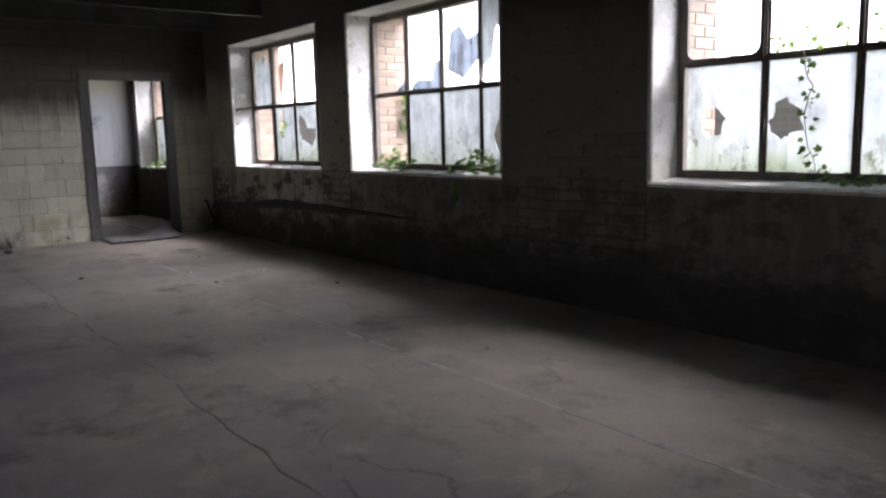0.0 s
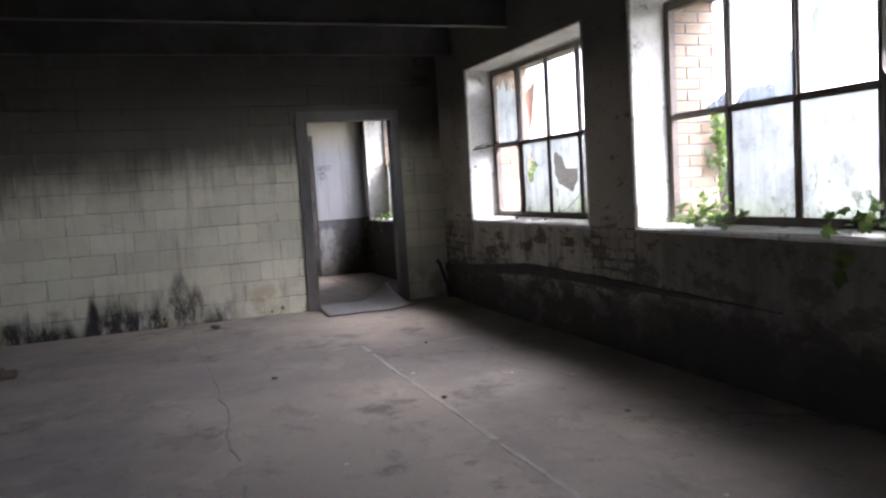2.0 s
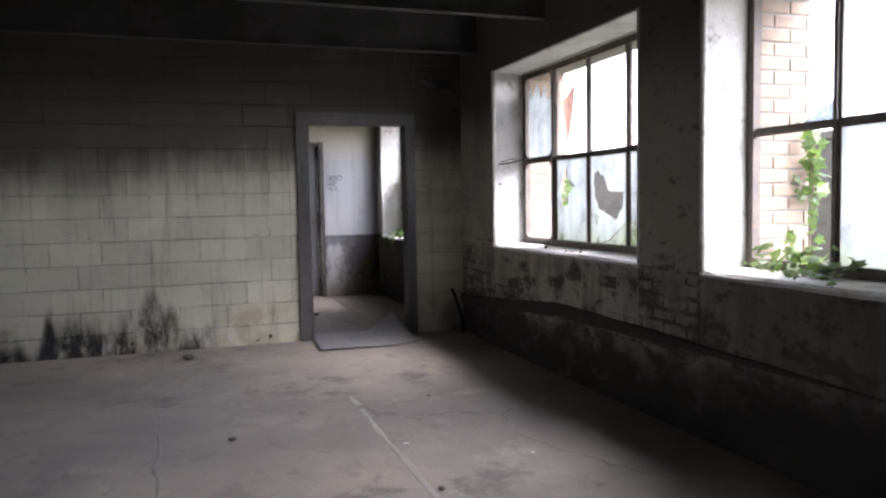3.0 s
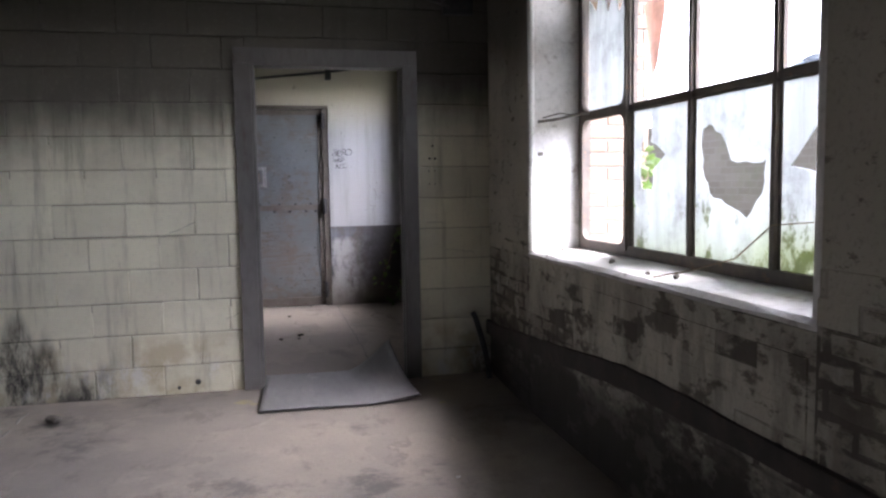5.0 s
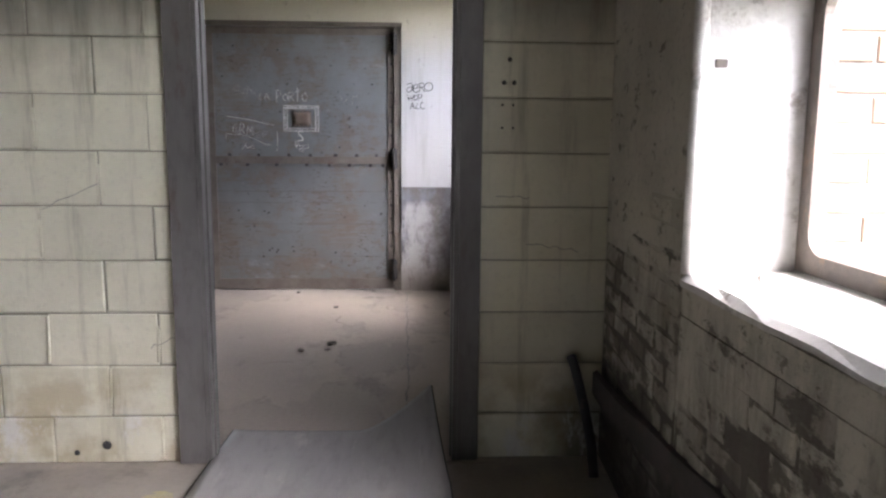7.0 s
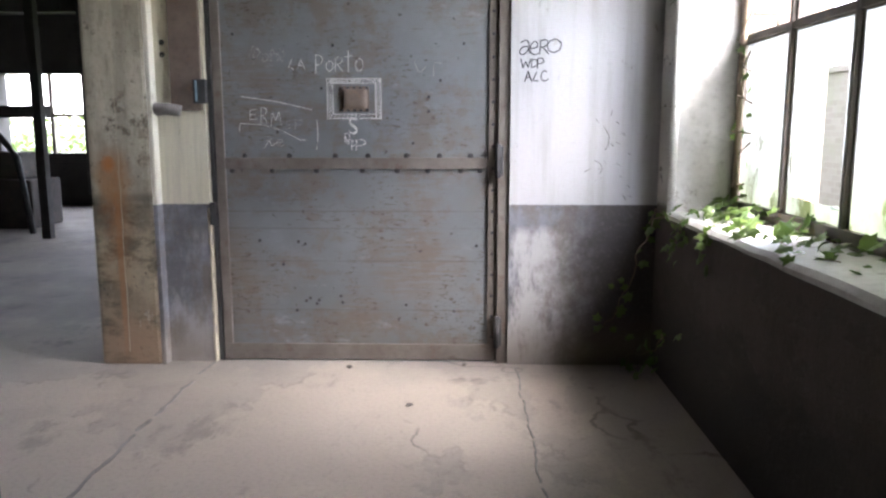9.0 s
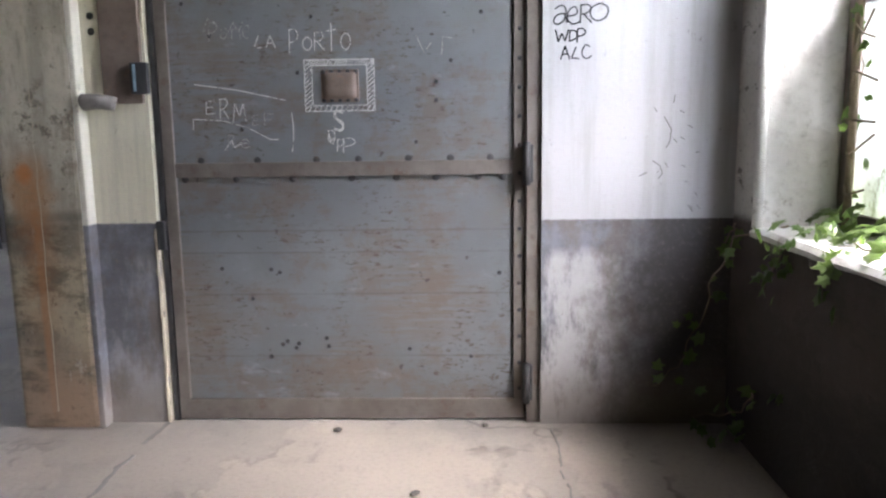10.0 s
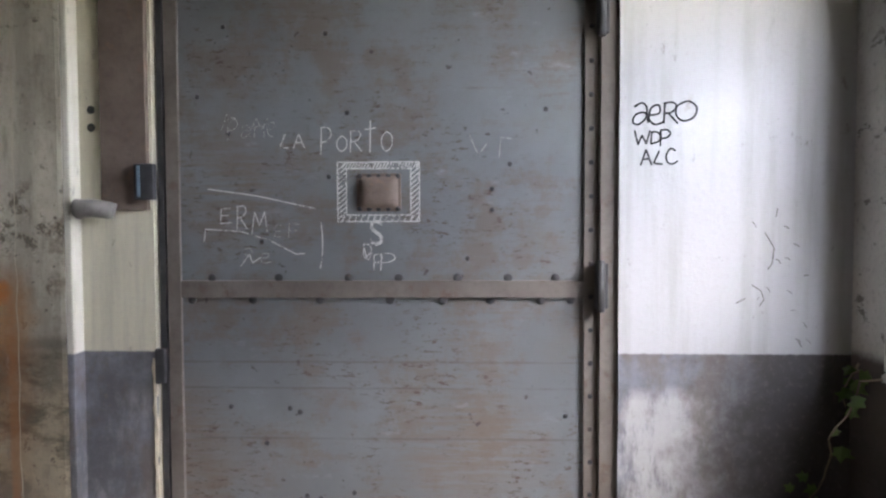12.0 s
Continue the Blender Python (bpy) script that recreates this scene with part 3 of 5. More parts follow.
def box(bm, x0, x1, y0, y1, z0, z1, bevel=0.0):
    m = Matrix.LocRotScale(((x0 + x1) / 2, (y0 + y1) / 2, (z0 + z1) / 2), None, (abs(x1 - x0), abs(y1 - y0), abs(z1 - z0)))
    made = bmesh.ops.create_cube(bm, size=1, matrix=m)["verts"]
    if bevel:
        edges = {e for v in made for e in v.link_edges}
        bmesh.ops.bevel(bm, geom=list(edges), offset=bevel, segments=2, profile=0.6, affect="EDGES")
    return bm


def boxes(*rows, bevel=0.0):
    bm = bmesh.new()
    for r in rows:
        box(bm, *r, bevel=bevel)
    return bm


def tube(bm, pts, r, n=8, taper=1.0):
    """A round bar along pts."""
    rings = []
    pts = [Vector(p) for p in pts]
    for i, p in enumerate(pts):
        d = (pts[min(i + 1, len(pts) - 1)] - pts[max(i - 1, 0)]).normalized()
        side = d.orthogonal().normalized() if not rings else (last - d * last.dot(d)).normalized()
        last = side
        up = d.cross(side)
        rr = r * (1 + (taper - 1) * i / max(1, len(pts) - 1))
        rings.append([bm.verts.new(p + rr * (math.cos(a) * side + math.sin(a) * up)) for a in [2 * math.pi * k / n for k in range(n)]])
    for a, b in zip(rings, rings[1:]):
        for k in range(n):
            bm.faces.new((a[k], a[(k + 1) % n], b[(k + 1) % n], b[k])).smooth = True
    bm.faces.new(rings[0][::-1])
    bm.faces.new(rings[-1])
    return bm


def plate_of(outer, holes=(), x=0.0, thick=0.004):
    """A flat plate in the plane x, from an outline in (y, z), with holes."""
    bm = bmesh.new()
    edges = []
    for loop in (outer, *holes):
        vs = [bm.verts.new((x, p[0], p[1])) for p in loop]
        edges += [bm.edges.new((vs[i], vs[(i + 1) % len(vs)])) for i in range(len(vs))]
    bmesh.ops.triangle_fill(bm, use_beauty=True, edges=edges)
    faces = list(bm.faces)
    up = bmesh.ops.extrude_face_region(bm, geom=faces)["geom"]
    for v in up:
        if isinstance(v, bmesh.types.BMVert):
            v.co.x += thick
    bmesh.ops.recalc_face_normals(bm, faces=bm.faces)
    return bm


# ---- plan ----
XW, XF, XO = 6.684, 7.0, 7.40          # window wall: inner face, window plane, outer face
YN, YN2 = 11.08, 11.18                 # block wall between the rooms
YB, YL = 14.38, 14.43                  # end wall, steel door
ZC = 3.0                               # ceiling
SILL, HEAD = 0.912, 2.43
DXL, DXR, DH = 5.20, 6.162, 2.05        # doorway between the rooms
WINS = [(7.867, 10.15), (5.045, 7.29), (1.43, 3.69), (12.0, 14.17)]
R2SILL = 0.84
XWEST, YSOUTH, YHALL = -4.0, -3.0, 22.7
XCOL0, XCOL1 = 3.78, 4.10
XCORNER = 6.738                        # the window wall runs back a little to the corner

floor = part("floor", boxes((XWEST - 0.3, XO, YSOUTH - 0.3, YHALL + 0.3, -0.3, 0.0)), FLOOR)
tagged(floor, "stained grey concrete floor with joints and dust", "floor", kind="structure")
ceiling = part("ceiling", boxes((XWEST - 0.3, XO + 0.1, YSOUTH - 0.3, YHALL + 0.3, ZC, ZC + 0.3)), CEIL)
tagged(ceiling, "dark flat ceiling over steel beams", "ceiling", kind="structure")

# window wall, in pieces round the openings
def window_wall(name, y0, y1, wins, mat, label):
    bm = bmesh.new()
    edge_y = y0
    for a, b in sorted(wins):
        s = R2SILL if a > 11 else SILL
        box(bm, XW, XO, edge_y, a, 0, ZC)
        box(bm, XW, XO, a, b, 0, s - 0.035)
        box(bm, XW, XO, a, b, HEAD, ZC)
        edge_y = b
    if y1 < 12:
        face = [(XW, edge_y), (XO, edge_y), (XO, y1), (XCORNER, y1)]
        lo, hi = [[bm.verts.new((x, y, z)) for x, y in face] for z in (0, ZC)]
        bm.faces.new(lo[::-1])
        bm.faces.new(hi)
        for k in range(4):
            bm.faces.new((lo[k], lo[(k + 1) % 4], hi[(k + 1) % 4], hi[k]))
    else:
        box(bm, XW, XO, edge_y, y1, 0, ZC)
    return tagged(part(name, bm, mat), label, "wall", kind="structure")


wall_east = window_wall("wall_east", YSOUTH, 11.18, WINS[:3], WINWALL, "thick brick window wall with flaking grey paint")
wall_east_2 = window_wall("wall_east_2", 11.18, YHALL, WINS[3:], LOWDARKWALL, "thick brick window wall, dark below the sill")

# block wall with the doorway
bm = boxes((XWEST, DXL - 0.02, YN + 0.007, YN2, 0, ZC), (DXR + 0.02, XCORNER, YN + 0.007, YN2, 0, ZC), (DXL - 0.02, DXR + 0.02, YN + 0.007, YN2, DH + 0.02, ZC))
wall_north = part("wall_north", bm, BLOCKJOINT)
tagged(wall_north, "cream-painted concrete block wall, shade painted above, mouldy below", "wall", kind="structure")

# Unseen wall; its opening is added to let in fill light
bm = boxes((XWEST - 0.3, XWEST, YSOUTH, YHALL, 0, 0.9), (XWEST - 0.3, XWEST, YSOUTH, YHALL, 2.43, ZC), (XWEST - 0.3, XWEST, YSOUTH, 0.6, 0.9, 2.43), (XWEST - 0.3, XWEST, 2.15, YHALL, 0.9, 2.43))
tagged(part("wall_west", bm, WINWALL), "unseen grey wall with an opening added for fill light", "wall", kind="structure")
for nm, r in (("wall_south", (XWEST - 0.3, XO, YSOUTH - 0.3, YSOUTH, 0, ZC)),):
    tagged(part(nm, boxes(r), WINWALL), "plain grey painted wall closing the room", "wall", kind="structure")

# end wall with the steel door's opening
bm = boxes((5.93, XW, YB, YB + 0.3, 0, ZC), (4.10, 5.93, YB, YB + 0.3, 2.128, ZC))
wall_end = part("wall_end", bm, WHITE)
tagged(wall_end, "whitewashed wall with a worn slate-blue dado", "wall", kind="structure")

part("recess_panel", boxes((4.10, 4.372, YB + 0.02, YB + 0.3, 0, 2.16)), CREAM, wall_end, "cream-painted panel with a dark dado")

# hall beyond: far wall with a band of windows
bm = boxes((XWEST, XW, YHALL, YHALL + 0.3, 0, 0.84), (XWEST, XW, YHALL, YHALL + 0.3, 2.1, ZC))
for k in range(6):
    x = XWEST + 0.2 + k * 1.9
    box(bm, x - 0.2, x + 0.14, YHALL, YHALL + 0.3, 0.84, 2.1)
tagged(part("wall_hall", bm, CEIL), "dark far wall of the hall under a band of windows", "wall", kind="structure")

# ---- windows ----
def jag(pts, seed, rough=0.012, cuts=2):
    """A torn outline: each side of pts broken up a little."""
    rnd = random.Random(seed)
    loop = []
    for i, a in enumerate(pts):
        b = pts[(i + 1) % len(pts)]
        for k in range(cuts):
            f = k / cuts
            j = rough if k else rough * 0.4
            loop.append((a[0] + (b[0] - a[0]) * f + rnd.uniform(-j, j), a[1] + (b[1] - a[1]) * f + rnd.uniform(-j, j)))
    return loop


def rounded(y0, y1, z0, z1, r, n=5):
    """An upright oblong with rounded corners."""
    loop = []
    for cy, cz, a0 in ((y1 - r, z1 - r, 0), (y0 + r, z1 - r, 90), (y0 + r, z0 + r, 180), (y1 - r, z0 + r, 270)):
        loop += [(cy + r * math.cos(radians(a0 + 90 * k / n)), cz + r * math.sin(radians(a0 + 90 * k / n))) for k in range(n + 1)]
    return loop


def window(name, ya, yb, sill, label, cells, sashes, head=HEAD - 0.03, sill_mat=None):
    """A steel factory window: frame, bars, panes. cells: (column from the north, row, material, holes or None, outline or None)."""
    base = thing(name, (XF, (ya + yb) / 2, sill), label, "window", kind="structure")
    z0, z1, zt = sill + 0.01, head, 1.64
    y0, y1 = ya + 0.012, yb - 0.012
    fr = plate_of([(y0, z0), (y1, z0), (y1, z1), (y0, z1)], [[(y0 + 0.045, z0 + 0.05), (y1 - 0.045, z0 + 0.05), (y1 - 0.045, z1 - 0.05), (y0 + 0.045, z1 - 0.05)]], XF - 0.025, 0.05)
    part("window_frame", fr, FRAME, base)
    inner0, inner1 = y0 + 0.045, y1 - 0.045
    step = (inner1 - inner0) / 4
    for k in range(1, 4):
        y = inner1 - k * step
        b = boxes((XF - 0.022, XF + 0.022, y - 0.012, y + 0.012, z0 + 0.05, z1 - 0.05), (XF - 0.006, XF + 0.006, y - 0.024, y + 0.024, z0 + 0.05, z1 - 0.05))
        part("mullion", b, FRAME, base)
    b = boxes((XF - 0.018, XF + 0.018, inner0, inner1, zt - 0.013, zt + 0.013), (XF - 0.005, XF + 0.005, inner0, inner1, zt - 0.022, zt + 0.022))
    part("transom", b, FRAME, base)
    b = bmesh.new()
    grid = 14
    rows = []
    rnd = random.Random(name)
    for i in range(grid + 1):
        y = ya + (yb - ya) * i / grid
        wob = rnd.uniform(-0.006, 0.006)
        rows.append([b.verts.new((x, y, z + rnd.uniform(-0.004, 0.003))) for x, z in ((XW - 0.006 + wob, sill - 0.032), (XW - 0.007 + wob, sill - 0.016), (XW + 0.012 + wob, sill), (XF - 0.1, sill + 0.006), (XF + 0.02, sill + 0.008), (XO + 0.03, sill - 0.03), (XO + 0.03, sill - 0.06))])
    for p, q in zip(rows, rows[1:]):
        for k in range(len(p) - 1):
            b.faces.new((p[k], q[k], q[k + 1], p[k + 1]))
    bmesh.ops.recalc_face_normals(b, faces=b.faces)
    part("window_sill", b, REVEAL, base, "flaking white-painted window sill")
    for col, row, m, holes, shape in cells:
        yn = inner1 - col * step - 0.018
        ys_ = inner1 - (col + 1) * step + 0.018
        lo, hi = (z0 + 0.045, zt - 0.016) if row == 0 else (zt + 0.016, z1 - 0.045)
        at = lambda u, w: (yn + (ys_ - yn) * u, lo + (hi - lo) * w)
        outline = [at(*p) for p in (shape or [(0, 0), (1, 0), (1, 1), (0, 1)])]
        if shape:
            outline = jag(outline, name + str(col), 0.008, 2)
        cut = [jag([at(*p) for p in h], name + str(col) + "h", 0.010, 3) for h in (holes or [])]
        g = part("pane", plate_of(outline, cut, XF - 0.002, 0.004), m, base)
        g.visible_shadow = True
    for col, row in sashes:
        yn, ys_ = inner1 - col * step, inner1 - (col + 1) * step
        lo, hi = (z0 + 0.03, zt) if row == 0 else (zt, z1 - 0.03)
        s = plate_of([(ys_, lo), (yn, lo), (yn, hi), (ys_, hi)], [rounded(ys_ + 0.024, yn - 0.024, lo + 0.024, hi - 0.024, 0.06)], XF - 0.034, 0.024)
        part("sash", s, FRAME, base)
    return base


STAR = [(0.18, 0.78), (0.34, 0.95), (0.33, 0.76), (0.60, 0.66), (0.40, 0.58), (0.36, 0.42), (0.16, 0.44), (0.12, 0.64)]
BOOT = [(0.09, 0.77), (0.18, 0.83), (0.36, 0.76), (0.50, 0.60), (0.76, 0.58), (0.91, 0.60), (0.88, 0.41), (0.68, 0.27), (0.42, 0.35), (0.20, 0.41), (0.10, 0.56)]
SIDE = [(0.10, 0.55), (0.40, 0.80), (0.98, 0.98), (0.98, 0.42), (0.60, 0.46)]
DROP = [(0.24, 0.80), (0.32, 0.62), (0.44, 0.58), (0.54, 0.50), (0.48, 0.36), (0.30, 0.32), (0.22, 0.40)]
SPLAT = [(0.10, 0.62), (0.24, 0.66), (0.30, 0.60), (0.42, 0.54), (0.40, 0.47), (0.45, 0.36), (0.28, 0.35), (0.18, 0.29), (0.05, 0.36), (0.02, 0.46), (0.09, 0.53)]
BELLY = [(0.40, 0.16), (0.26, 0.40), (0.42, 0.62), (0.60, 0.86), (0.84, 0.80), (0.98, 0.86), (0.98, 0.12)]

window("window_1", *WINS[0], SILL, "rusty steel factory window with broken dirty panes", [
    (1, 0, GLASS, [STAR], None), (2, 0, GLASS, [BOOT], None), (3, 0, GLASS, [SIDE], None),
    (0, 1, GLASS, None, [(0.05, 0.0), (0.95, 0.0), (0.95, 0.80), (0.75, 0.66), (0.66, 0.88), (0.5, 0.70), (0.34, 0.92), (0.22, 0.74), (0.05, 0.86)]),
    (1, 1, REDSHARD, None, [(0.2, 0.62), (0.62, 0.78), (0.45, 0.25), (0.32, 0.12)]),
    (3, 1, SHARD, None, [(0.0, 0.0), (1.0, 0.0), (1.0, 0.2), (0.5, 0.06)])], [(0, 1), (0, 0)])
window("window_2", *WINS[1], SILL, "rusty steel factory window overgrown with ivy, panes broken", [
    (1, 0, GLASS, None, None), (2, 0, GLASS, None, None), (3, 0, GLASS, [BELLY], None),
    (0, 1, SHARD, None, [(0.6, 0.0), (1.0, 0.0), (1.0, 0.14), (0.8, 0.07)]),
    (1, 1, SHARD, None, [(0.0, 0.0), (1.0, 0.0), (1.0, 0.36), (0.82, 0.34), (0.72, 0.12), (0.3, 0.14), (0.12, 0.05)]),
    (2, 1, SHARD, None, [(0.10, 0.22), (0.55, 0.08), (0.95, 0.3), (0.98, 0.62), (0.7, 0.55), (0.5, 0.74), (0.2, 0.66)]),
    (3, 1, GLASS, None, [(0.0, 1.0), (0.75, 1.0), (0.6, 0.78), (0.34, 0.62), (0.26, 0.3), (0.0, 0.2)])], [(3, 1)])
window("window_3", *WINS[2], SILL, "rusty steel factory window with ivy trailing over dirty panes", [
    (0, 0, GLASS, [DROP], None), (1, 0, GLASS, [SPLAT], None), (2, 0, GLASS, None, None), (3, 0, GLASS, None, None),
    (0, 1, SHARD, None, [(0.55, 0.0), (1.0, 0.08), (1.0, 1.0), (0.8, 0.9), (0.66, 0.4)]),
    (1, 1, SHARD, None, [(0.1, 0.3), (0.36, 0.24), (0.56, 0.34), (0.78, 0.18), (1.0, 0.4), (1.0, 1.0), (0.2, 1.0)]),
    (2, 1, SHARD, None, [(0.0, 0.4), (0.3, 0.3), (0.7, 0.5), (1.0, 0.34), (1.0, 1.0), (0.0, 1.0)])], [(0, 1)])
window("window_4", *WINS[3], R2SILL, "rusty steel factory window above an ivy-covered sill", [
    (0, 0, GLASS, None, None), (1, 0, GLASS, [[(0.06, 0.1), (0.06, 0.62), (0.3, 0.84), (0.9, 0.9), (0.94, 0.1)]], None), (2, 0, GLASS, None, None), (3, 0, GLASS, None, None),
    (3, 1, GLASS, None, None)], [])

# cobwebbed stay of the opening sash
b = tube(bmesh.new(), [(XF - 0.03, 9.98, 1.652), (XF - 0.10, 10.03, 1.648), (XF - 0.17, 10.08, 1.630), (XF - 0.27, 10.125, 1.618)], 0.008, 8)
tube(b, [(XF - 0.10, 10.03, 1.648), (XF - 0.16, 10.09, 1.662), (XF - 0.24, 10.135, 1.640)], 0.004, 6)
tagged(part("window_stay", b, DUST), "dusty bent stay bar of the window sash", "stay bar")

# painted plaster on the inner reveals
for a, b in WINS:
    s = R2SILL if a > 11 else SILL
    for y0, y1 in ((a - 0.002, a + 0.012), (b - 0.012, b + 0.002)):
        part("reveal_plaster", boxes((XW + 0.004, XF - 0.026, y0, y1, s, HEAD)), REVEAL, wall_east, "white-painted plaster on the window reveal")
    part("head_plaster", boxes((XW + 0.004, XF - 0.026, a + 0.012, b - 0.012, HEAD - 0.012, HEAD + 0.002)), REVEAL, wall_east)

# worn round arrises at the reveals' corners
for a, b_ in WINS:
    s = R2SILL if a > 11 else SILL
    for y in (a + 0.006, b_ - 0.006):
        part("arris", tube(bmesh.new(), [(XW + 0.012, y, z) for z in (s, s + 0.5, s + 1.0, HEAD)], 0.019, 12), REVEAL, wall_east_2 if a > 11 else wall_east)

# ---- doorway between the rooms ----
door_1 = thing("door_1", ((DXL + DXR) / 2, YN, 0), "grey-painted steel door frame without a door leaf", "door frame", kind="structure")
for side, x in ((1, DXL), (-1, DXR)):
    o = x - side * (0.105 if side > 0 else 0.083)
    b = boxes((min(o, x), max(o, x), YN - 0.022, YN + 0.004, 0, DH), (min(x, x + side * 0.018), max(x, x + side * 0.018), YN - 0.022, YN2 + 0.006, 0, DH), bevel=0.003)
    box(b, min(x + side * 0.016, x + side * 0.026), max(x + side * 0.016, x + side * 0.026), YN + 0.02, YN + 0.06, 0, DH, bevel=0.003)
    part("jamb", b, DFRAME, door_1)
b = boxes((DXL - 0.105, DXR + 0.083, YN - 0.022, YN + 0.004, DH, DH + 0.095), (DXL, DXR, YN - 0.018, YN2 + 0.004, DH - 0.014, DH + 0.01), bevel=0.003)
part("head", b, DFRAME, door_1)

# loose sheet on the floor in the doorway, its back corner curled against the jamb
NX, NY = 26, 30


def sheet_layer(grow, drop, thick):
    """The curled sheet, grown at the edges and set lower for its shadow layer."""
    b = bmesh.new()
    grid = []
    for j in range(NY + 1):
        row = []
        for i in range(NX + 1):
            u, w = i / NX, j / NY
            x = 5.19 + 0.93 * u + 0.04 * w * (1 - u) + grow * (2 * u - 1)
            y = 10.52 + 0.86 * w - 0.02 * math.sin(u * 3.1) + grow * (2 * w - 1) * (w < 0.5)
            c = max(0.0, (u - 0.62) / 0.38) * max(0.0, (w - 0.30) / 0.70)
            lift = 0.19 * c ** 1.4 + 0.035 * max(0, u - 0.7) / 0.3 * (1 - w) + 0.010
            lift += 0.005 * (1 - w) ** 2 + 0.006 * math.sin(5 * u + 3 * w)
            row.append(b.verts.new((x - 0.05 * c, y, max(0.008, lift) - drop)))
        grid.append(row)
    for j in range(NY):
        for i in range(NX):
            b.faces.new((grid[j][i], grid[j][i + 1], grid[j + 1][i + 1], grid[j + 1][i])).smooth = True
    low = bmesh.ops.extrude_face_region(b, geom=list(b.faces))["geom"]
    for v in low:
        if isinstance(v, bmesh.types.BMVert):
            v.co.z -= thick
    bmesh.ops.recalc_face_normals(b, faces=b.faces)
    return b


floor_sheet = part("floor_sheet", sheet_layer(0.0, 0.0, 0.003), SHEET)
tagged(floor_sheet, "worn grey sheet lying in the doorway, one corner curled up", "sheet")
# Dark, slightly larger copy that stands for the shadow gap below the sheet
part("edge_shadow", sheet_layer(0.007, 0.0035, 0.004), DARKSTEEL, floor_sheet, "dark layer drawn as the shadow under the sheet's edges")

# ---- ceiling beams ----
def beam(y, x0, x1, z=2.63):
    b = boxes((x0, x1, y - 0.038, y + 0.038, z, z + 0.014), (x0, x1, y - 0.005, y + 0.005, z + 0.014, ZC - 0.012), (x0, x1, y - 0.05, y + 0.05, ZC - 0.012, ZC + 0.002))
    tagged(part("ceiling_beam", b, BEAM), "dark steel I-beam under the ceiling", "beam", "ceiling beams", "structure")


for y in (10.45, 9.07, 7.69, 6.31, 4.93, 3.55, 2.17, 0.79, -0.6, -2.0):
    beam(y, XWEST, XW - 0.02)
for y in (12.85, 15.9, 17.4, 18.9, 20.4):
    beam(y, XWEST, XW - 0.02, 2.7)

# bracket high in the corner
b = boxes((6.42, 6.62, YN - 0.06, YN + 0.0, 2.38, 2.50), bevel=0.012)
bracket = part("wall_bracket", b, DARKSTEEL)
tagged(bracket, "dark steel bracket high in the corner", "bracket")
part("arm", tube(bmesh.new(), [(6.46, YN - 0.05, 2.42), (6.40, YN - 0.07, 2.44), (6.30, YN - 0.07, 2.47)], 0.012), BEAM, bracket)

TAR = surf("tarry_timber", (0.045, 0.04, 0.037), (0.07, 0.06, 0.053), (0.10, 0.07, 0.055), s1=4)
# dark timber strip along the foot of the window wall
b = bmesh.new()
rnd = random.Random(31)
prev = None
for k in range(41):
    y = 10.98 - k * 0.125
    zc = 0.34 + min(0.15, max(0.0, (10.7 - y) * 0.085))
    h, d = 0.052 * min(1.0, max(0.06, (y - 5.9) / 2.6)) + rnd.uniform(-0.003, 0.003), 0.016 + rnd.uniform(-0.003, 0.003)
    row = [b.verts.new(p) for p in ((XW + 0.004, y, zc - h), (XW - d, y, zc - h + 0.006), (XW - d, y, zc + h - 0.008), (XW + 0.004, y, zc + h))]
    if prev:
        for i in range(3):
            b.faces.new((prev[i], row[i], row[i + 1], prev[i + 1]))
    prev = row
bmesh.ops.recalc_face_normals(b, faces=b.faces)
strip = part("wall_strip", b, TAR, wall_east, "black rotten timber strip along the wall")

PALER = surf("pale_crack_filler", (0.55, 0.50, 0.38), (0.45, 0.40, 0.30), s1=9)
BLUE = surf("worn_blue_paint", (0.22, 0.34, 0.42), (0.16, 0.24, 0.30), s1=20)
GREYBOLT = surf("grey_bolt_paint", (0.30, 0.28, 0.265), (0.22, 0.205, 0.195), s1=14)
YELLOW = surf("worn_yellow_paint", (0.42, 0.36, 0.20), (0.38, 0.33, 0.24), (0.38, 0.33, 0.28), s1=14)

# ---- steel door in the end wall ----
LX0, LX1, LH = 4.409, 5.867, 2.09
door_2 = thing("door_2", ((LX0 + LX1) / 2, YL, 0), "closed blue-grey sheet-steel door with rust and chalk marks", "door", kind="structure")
part("upper_sheet", boxes((LX0 + 0.03, LX1 - 0.03, YL, YL + 0.03, 1.06, LH), bevel=0.002), STEEL, door_2)
part("lower_sheet", boxes((LX0 + 0.03, LX1 - 0.03, YL + 0.002, YL + 0.03, 0.03, 1.06), bevel=0.002), STEEL, door_2)
for nm, r in (("bottom_rail", (LX0, LX1, YL - 0.014, YL + 0.034, 0.012, 0.095)), ("middle_rail", (LX0 + 0.045, LX1 - 0.045, YL - 0.012, YL + 0.004, 1.032, 1.09)), ("top_rail", (LX0, LX1, YL - 0.012, YL + 0.034, LH - 0.05, LH)),
              ("stile", (LX0, LX0 + 0.045, YL - 0.013, YL + 0.034, 0.095, LH - 0.05)), ("stile", (LX1 - 0.045, LX1, YL - 0.013, YL + 0.034, 0.095, LH - 0.05))):
    part(nm, boxes(r, bevel=0.002), RIM, door_2, "rusty steel edging strip")


